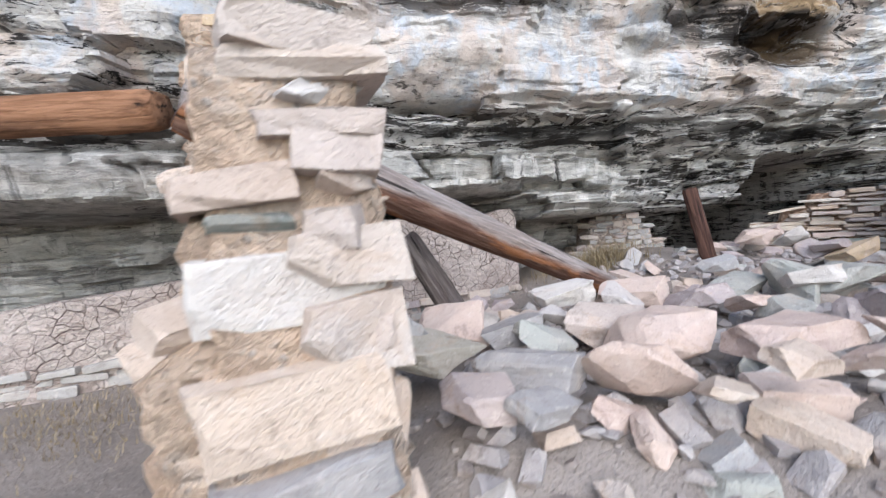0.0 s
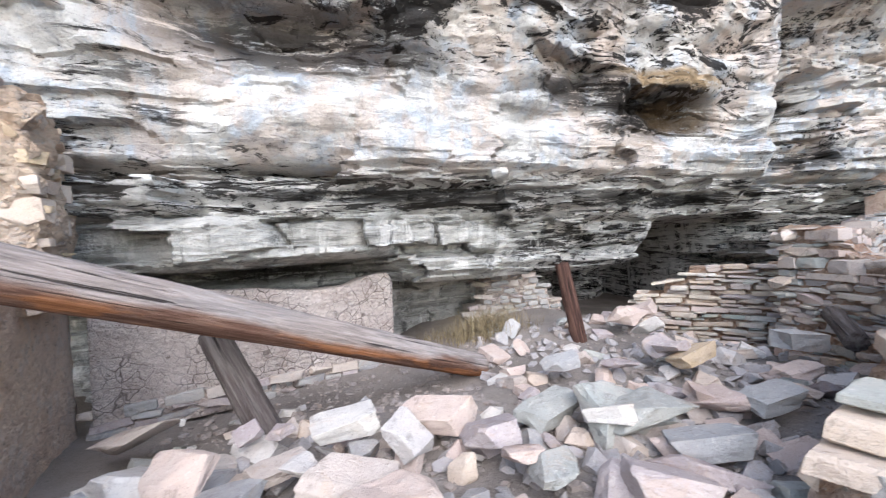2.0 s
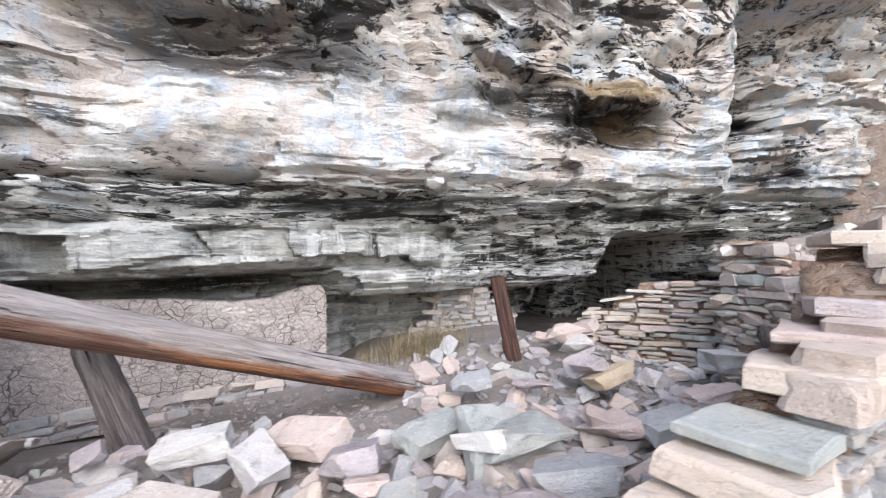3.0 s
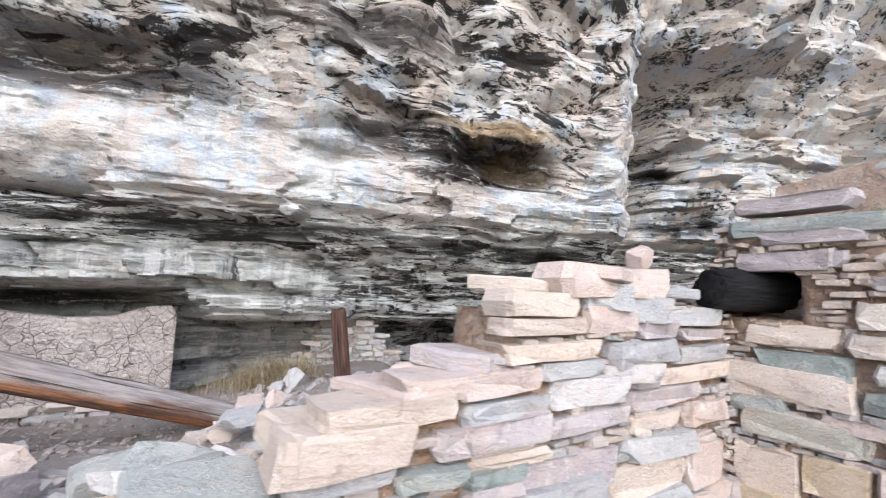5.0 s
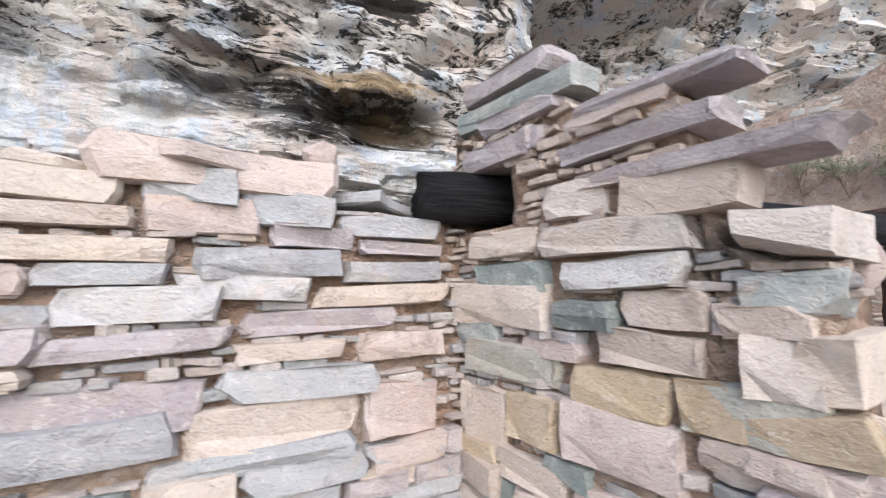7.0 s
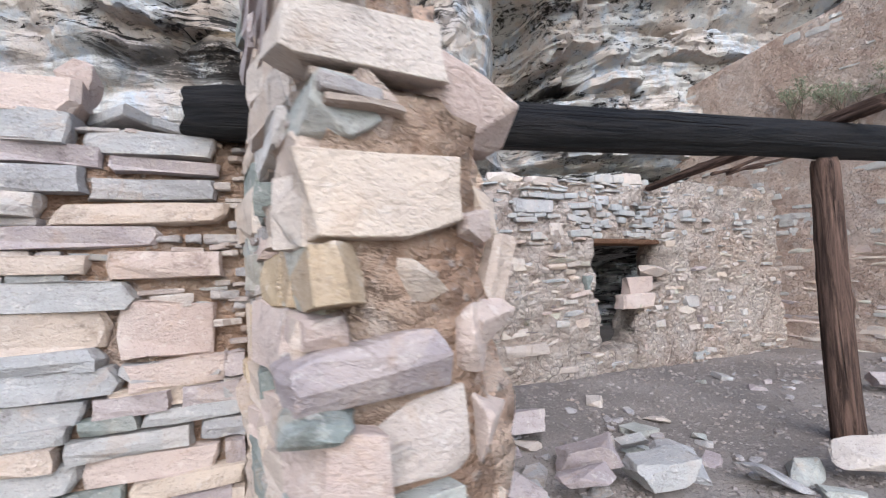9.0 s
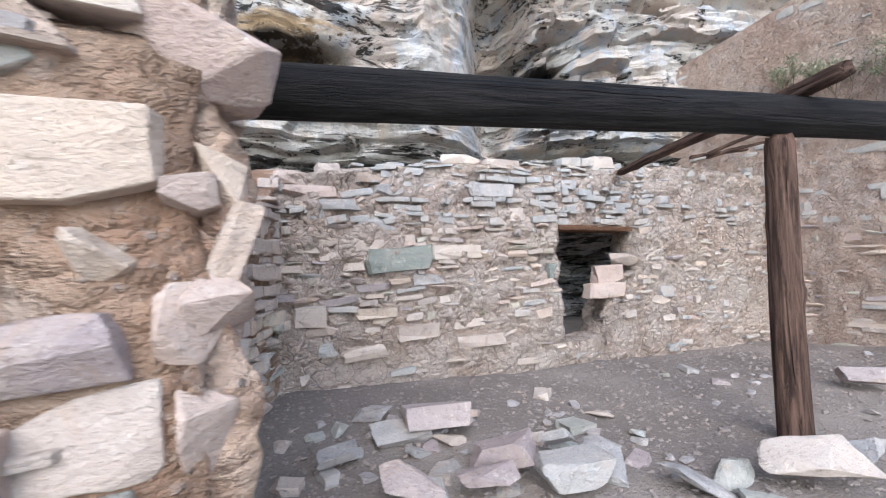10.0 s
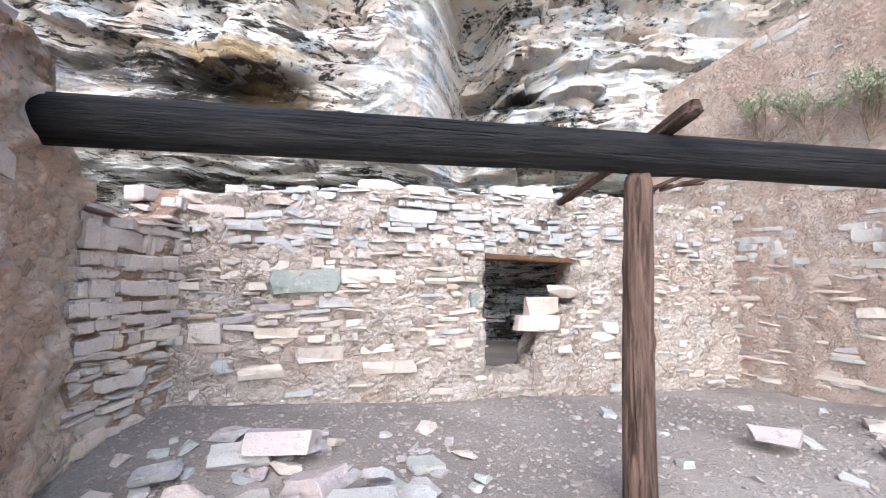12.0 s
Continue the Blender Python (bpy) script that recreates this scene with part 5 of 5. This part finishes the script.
log("charred_beam", "blackened charred roof beam spanning the room", (5.36, 2.668, 2.03), (12.3, 4.42, 1.99), 0.122, 0.108, char_wood, 25, 0.015, "beam")
log("support_post", "split brown post standing under the charred beam", (8.78, 3.54, 0.1), (8.81, 3.54, 1.89), 0.086, 0.072, post_wood, 26, 0.01, "post")
log("roof_pole", "thin brown pole leaning on the back wall", (8.72, 5.6, 2.15), (9.02, 3.32, 2.18), 0.04, 0.05, post_wood, 27, 0.02, "pole")

log("broken_log", "short dark grey weathered log lying on rubble", (5.16, 3.98, 1.22), (4.72, 3.36, 1.12), 0.075, 0.085, strut_wood, 28, 0.01, "log")

# ---- fallen stones ----
CHUNKS = [chunk_mesh("fallen_stone", 300 + k, rubble_mat, 1.0) for k in range(18)]


def fallen(x, y, size, turn=(0, 0, 0), k=0, sink=0.35, name="fallen_stone", label="angular pinkish grey stone fallen in rubble", z=None, group="fallen stones in rubble"):
    ob = new(name, CHUNKS[k % 18])
    zz = gz(x, y) + size[2] * (0.5 - sink) if z is None else z
    ob.matrix_world = pose(x, y, zz, *turn) @ Matrix.Diagonal((*size, 1))
    return tagged(ob, label, "stone", group)


def boulder(colour, x, y, z, w, h, k):
    """A larger fallen stone: its middle, width and height."""
    r = random.Random(k)
    colour = "sage" if colour == "green" else colour
    w = w * 0.93
    thick = max(0.05, min(h * 0.52, w * 0.38))
    deep = max(0.55 * w, min(w, h * 0.9))
    z = max(gz(x, y) + 0.3 * thick, z - 0.15 * thick)
    ob = fallen(x, y, (w, deep, thick), (r.gauss(0, 15), r.gauss(0, 15), r.uniform(-35, 35) + (180 if k % 2 else 0)), k * 5, z=z,
                label="large angular %s stone fallen on the rubble" % {"pale": "pale pinkish", "sage": "pale grey-green", "olive": "olive grey", "green": "grey-green", "ochre": "ochre yellow"}.get(colour, colour))
    return coloured(ob, colour)


boulder("grey", -0.43, 2.10, 0.93, 0.65, 0.34, 1)
boulder("pink", 0.00, 2.54, 0.93, 0.57, 0.34, 2)
boulder("grey", 0.35, 2.27, 0.93, 0.38, 0.30, 3)
boulder("olive", -0.14, 2.04, 0.93, 0.67, 0.31, 4)
boulder("white", 0.64, 2.54, 0.93, 0.27, 0.18, 5)
boulder("pink", 1.04, 2.11, 0.93, 0.66, 0.51, 6)
boulder("white", 0.80, 2.90, 1.00, 0.45, 0.29, 7)
boulder("white", 1.18, 2.81, 0.93, 0.34, 0.26, 8)
boulder("pink", 1.36, 3.07, 0.93, 0.54, 0.35, 9)
boulder("mauve", 1.67, 2.78, 0.93, 0.37, 0.45, 10)
boulder("green", 2.12, 3.05, 0.93, 0.49, 0.26, 11)
boulder("pink", 1.78, 2.49, 0.93, 0.23, 0.24, 12)
boulder("green", 1.92, 2.36, 0.93, 0.28, 0.33, 13)
boulder("green", 2.55, 2.86, 0.93, 0.67, 0.53, 14)
boulder("pink", 1.53, 1.87, 0.93, 0.63, 0.28, 15)
boulder("mauve", 2.35, 2.14, 0.93, 0.43, 0.34, 16)
boulder("green", 0.47, 2.06, 0.93, 0.34, 0.35, 17)
boulder("pink", 1.93, 1.74, 0.93, 0.35, 0.14, 18)
boulder("pink", 3.23, 2.99, 0.93, 0.50, 0.19, 19)
boulder("mauve", 3.42, 3.87, 1.05, 0.34, 0.37, 20)
boulder("ochre", 3.52, 3.60, 1.05, 0.39, 0.24, 21)
boulder("pink", 3.67, 4.91, 1.15, 0.48, 0.33, 22)
boulder("white", 3.50, 4.24, 1.15, 0.32, 0.44, 23)
boulder("pale", -0.77, 3.43, 0.80, 0.81, 0.25, 24)
boulder("mauve", 0.19, 2.99, 0.93, 0.18, 0.17, 25)
boulder("mauve", 0.38, 2.99, 0.93, 0.18, 0.15, 26)
boulder("white", -0.33, 3.24, 0.93, 0.04, 0.19, 27)
boulder("mauve", 0.08, 1.49, 0.90, 0.29, 0.36, 28)
boulder("grey", 0.28, 1.35, 0.90, 0.22, 0.18, 29)
boulder("grey", 0.33, 1.74, 0.90, 0.46, 0.31, 30)
boulder("cream", 0.92, 1.38, 0.90, 0.20, 0.23, 31)
boulder("pink", 1.25, 1.50, 0.80, 0.37, 0.22, 32)
boulder("cream", 1.14, 1.35, 1.00, 0.29, 0.13, 33)
boulder("pink", 1.60, 1.56, 0.90, 0.20, 0.22, 34)
boulder("pink", 0.62, 1.55, 0.75, 0.28, 0.19, 35)
boulder("pink", 0.72, 1.61, 0.90, 0.45, 0.40, 36)
boulder("grey", 4.52, 3.69, 1.10, 0.48, 0.34, 37)
boulder("green", 2.59, 2.73, 1.00, 0.52, 0.46, 38)
boulder("grey", 2.79, 2.43, 0.95, 0.45, 0.27, 39)
boulder("mauve", 2.63, 2.23, 0.90, 0.58, 0.21, 40)
boulder("pink", 3.22, 2.94, 0.95, 0.50, 0.23, 41)
boulder("buff", 3.75, 2.86, 1.00, 0.26, 0.17, 42)
boulder("white", 2.38, 2.73, 1.00, 0.34, 0.34, 43)
boulder("mauve", 3.41, 3.69, 1.10, 0.26, 0.33, 44)
boulder("pink", 3.92, 5.09, 1.15, 0.40, 0.35, 45)
boulder("grey", 2.48, 3.81, 1.00, 0.36, 0.19, 46)
boulder("grey", 3.47, 2.79, 1.00, 0.36, 0.27, 47)
boulder("pink", 3.90, 3.06, 1.05, 0.41, 0.16, 48)
boulder("mauve", 2.93, 3.66, 1.00, 0.33, 0.16, 49)
boulder("mauve", 6.79, 3.61, 0.38, 0.48, 0.25, 50)
boulder("mauve", 7.14, 3.28, 0.30, 0.38, 0.27, 51)
boulder("grey", 7.43, 3.10, 0.30, 0.38, 0.24, 52)
boulder("mauve", 6.70, 2.98, 0.30, 0.34, 0.10, 53)
boulder("mauve", 7.04, 3.02, 0.30, 0.31, 0.15, 54)
boulder("grey", 7.43, 3.41, 0.30, 0.19, 0.08, 55)
boulder("pale", 8.46, 3.04, 0.33, 0.47, 0.21, 56)
boulder("mauve", 9.92, 4.36, 0.30, 0.33, 0.23, 57)
boulder("grey", 6.36, 3.77, 0.30, 0.29, 0.16, 58)
boulder("grey", 8.78, 3.14, 0.30, 0.24, 0.14, 59)
boulder("grey", 7.97, 3.04, 0.25, 0.36, 0.04, 60)
boulder("grey", 6.58, 3.54, 0.30, 0.38, 0.15, 61)
boulder("mauve", 6.79, 3.74, 0.30, 0.30, 0.10, 62)
boulder("grey", 6.29, 3.26, 0.30, 0.25, 0.13, 63)
boulder("white", -0.22, 2.73, 0.80, 0.90, 0.34, 64)
boulder("pale", 0.46, 2.68, 0.86, 0.37, 0.16, 65)
boulder("pale", 0.90, 2.41, 0.90, 0.50, 0.34, 66)

rng = random.Random(77)


LOOSE = []


def heap(n, where, smin, smax, flat=(0.3, 0.6), tip=22, sink=0.3, near=0.3, single=0.5, palette=("pink", "pale", "mauve", "grey", "white", "sage", "cream", "buff", "white", "pink")):
    """Stones tumbled over a stretch of the plan, the first ones largest; the small ones go into the loose scree."""
    placed = []
    for i in range(n):
        for _ in range(30):
            x, y = where(rng)
            s = smax * (smin / smax) ** ((i / n) ** 0.6) * rng.uniform(0.85, 1.15)
            if all((x - a) ** 2 + (y - b) ** 2 > (near * (s + c)) ** 2 for a, b, c in placed):
                break
        placed.append((x, y, s))
        size, turn, k = (s, s * rng.uniform(0.55, 0.85), s * rng.uniform(*flat)), (rng.gauss(0, tip), rng.gauss(0, tip), rng.uniform(0, 360)), rng.randrange(18)
        if i < n * single:
            coloured(fallen(x, y, size, turn, k, sink), rng.choice(palette))
        else:
            me = CHUNKS_LOW[k % 8]
            m = pose(x, y, gz(x, y) + size[2] * (0.5 - sink), *turn) @ Matrix.Diagonal((*size, 1))
            LOOSE.append(([tuple(v.co) for v in me.vertices], [list(p.vertices) for p in me.polygons], m))


heap(330, lambda r: (r.uniform(0.05, 3.4), r.uniform(1.1, 3.4)), 0.10, 0.34, near=0.24, single=0.28)
heap(260, lambda r: (r.uniform(2.0, 5.2), r.uniform(3.0, 5.8)), 0.09, 0.36, near=0.26, single=0.28)
heap(30, lambda r: (r.uniform(-0.8, 0.8), r.uniform(2.3, 4.2)), 0.07, 0.22)
heap(85, lambda r: uv(r.uniform(6.8, 8.8), r.uniform(-1.2, 0.6)), 0.07, 0.32, (0.25, 0.4), 10, palette=("mauve", "grey", "mauve", "grey", "pale", "sage"))
heap(24, lambda r: uv(r.uniform(9.3, 12.4), r.uniform(-1.2, 0.6)), 0.06, 0.26, (0.3, 0.4), 10, palette=("mauve", "grey", "pale", "sage"))


tagged(new("loose_scree", joined("loose_scree", LOOSE, scree_mat)), "small broken stones filling the rubble heap", "scree", kind="stuff")


def gravel(name, label, n, where, smin, smax, material, seed):
    """Loose chips over a floor, too many to count."""
    r = random.Random(seed)
    pieces = []
    lib = [slab_data(random.Random(700 + k)) for k in range(8)]
    for _ in range(n):
        x, y = where(r)
        s = smin * (smax / smin) ** (r.random() ** 2)
        m = pose(x, y, gz(x, y) + 0.08 * s, r.gauss(0, 14), r.gauss(0, 14), r.uniform(0, 360)) @ Matrix.Diagonal((s, s * r.uniform(0.5, 0.9), s * r.uniform(0.2, 0.45), 1))
        pieces.append((*lib[r.randrange(8)], m))
    return tagged(new(name, joined(name, pieces, material)), label, "gravel", kind="stuff")


chip_mat = mat_stone("stone_chips", [(0.0, (0.31, 0.265, 0.245))], (0.27, 0.24, 0.225))
gravel("rubble_chips", "small stone chips between fallen rocks", 2600, lambda r: (r.uniform(-0.9, 5.0), r.uniform(1.0, 5.6)), 0.02, 0.10, chip_mat, 1)
gravel("floor_chips", "small stone chips on the room floor", 6500, lambda r: uv(r.uniform(6.7, 12.6), r.uniform(-1.6, 1.1)), 0.008, 0.045, chip_mat, 2)

# ---- dry grass, bush, sticks ----
def grass_tuft(name, label, x, y, spread, height, n, seed):
    """Bent dry blades, thin strips of two segments."""
    r = random.Random(seed)
    vs, fs = [], []
    for _ in range(n):
        bx, by = x + r.gauss(0, spread[0]), y + r.gauss(0, spread[1])
        z = gz(bx, by) - 0.02
        a, h, lean, w = r.uniform(0, 6.28), height * r.uniform(0.5, 1.1), r.uniform(0.15, 0.9), 0.0035
        c, s = math.cos(a), math.sin(a)
        k = len(vs)
        for t in (0.0, 0.45, 0.8, 1.0):
            ox, oz = lean * h * t * t, h * t * (1 - 0.35 * lean * t)
            ww = w * (1 - 0.8 * t)
            vs += [(bx + c * ox - s * ww, by + s * ox + c * ww, z + oz), (bx + c * ox + s * ww, by + s * ox - c * ww, z + oz)]
        fs += [[k + 2 * q, k + 2 * q + 1, k + 2 * q + 3, k + 2 * q + 2] for q in range(3)]
    me = bpy.data.meshes.new(name)
    me.from_pydata(vs, [], fs)
    me.materials.append(straw_mat)
    return tagged(new(name, me), label, "dry grass", kind="stuff")


grass_tuft("dry_grass", "tuft of dry straw-coloured grass at the pillar's foot", 2.14, 5.72, (0.24, 0.15), 0.42, 1100, 5)
grass_tuft("dry_grass", "thin dry grass on dirt beside the low mud wall", -2.6, 2.6, (0.5, 0.3), 0.10, 900, 6)
grass_tuft("dry_grass", "sparse dry grass under the overhang", 1.6, 5.9, (0.3, 0.2), 0.2, 300, 7)


def bush(x, y, z, size, seed):
    """A sparse shrub: forked thin stems and many small leaves."""
    r = random.Random(seed)
    ob = new("shrub")
    ob.location = (x, y, z)
    tagged(ob, "sparse grey-green shrub growing against the red wall", "shrub")
    sv, sf, lv, lf = [], [], [], []

    def stem(p, d, length, rad, depth):
        q = p + d * length
        side = d.cross(Vector((0.3, 0.2, 1))).normalized()
        up = side.cross(d)
        k = len(sv)
        for c, w in ((p, rad), (q, rad * 0.6)):
            for a in range(4):
                sv.append(tuple(c + side * (w * math.cos(a * 1.571)) + up * (w * math.sin(a * 1.571))))
        for a in range(4):
            sf.append([k + a, k + (a + 1) % 4, k + 4 + (a + 1) % 4, k + 4 + a])
        if depth < 3:
            for _ in range(3):
                e = (d + Vector((r.uniform(-0.8, 0.8), r.uniform(-0.8, 0.8), r.uniform(-0.3, 0.6)))).normalized()
                stem(p + d * length * r.uniform(0.5, 1.0), e, length * r.uniform(0.55, 0.8), rad * 0.6, depth + 1)
        else:
            for _ in range(16):
                c = p + d * length * r.uniform(0.1, 1.1) + Vector((r.gauss(0, 0.02), r.gauss(0, 0.02), r.gauss(0, 0.02)))
                a = Vector((r.uniform(-1, 1), r.uniform(-1, 1), r.uniform(-1, 1))).normalized() * r.uniform(0.012, 0.026)
                b = a.cross(Vector((r.uniform(-1, 1), r.uniform(-1, 1), 1))).normalized() * 0.006
                j = len(lv)
                lv.extend([tuple(c - a), tuple(c + b), tuple(c + a), tuple(c - b)])
                lf.append([j, j + 1, j + 2, j + 3])

    for _ in range(6):
        stem(Vector((0, 0, 0)), Vector((r.uniform(-0.9, 0.9), r.uniform(-0.6, 0.3), 0.8)).normalized(), size * r.uniform(0.3, 0.5), 0.009, 0)
    for nm, v, f, m in (("stem", sv, sf, twig_mat), ("foliage", lv, lf, leaf_mat)):
        me = bpy.data.meshes.new(nm)
        me.from_pydata(v, [], f)
        me.materials.append(m)
        part(nm, me, m, ob)
    return ob


bush(11.45, 6.02, 2.84, 0.9, 3)
bush(11.69, 5.64, 2.73, 0.8, 4)
bush(11.2, 6.45, 2.95, 0.8, 5)
bush(11.85, 5.25, 2.9, 0.7, 6)
for _k, (_a, _b) in enumerate((((9.75, 5.75, 2.34), (10.35, 5.35, 2.55)), ((9.85, 5.95, 2.34), (10.5, 5.75, 2.48)), ((9.6, 5.85, 2.33), (10.3, 5.95, 2.42)))):
    log("dead_stick", "thin dark stick lying on the wall top", _a, _b, 0.022, 0.014, post_wood, 60 + _k, 0.02, "stick")
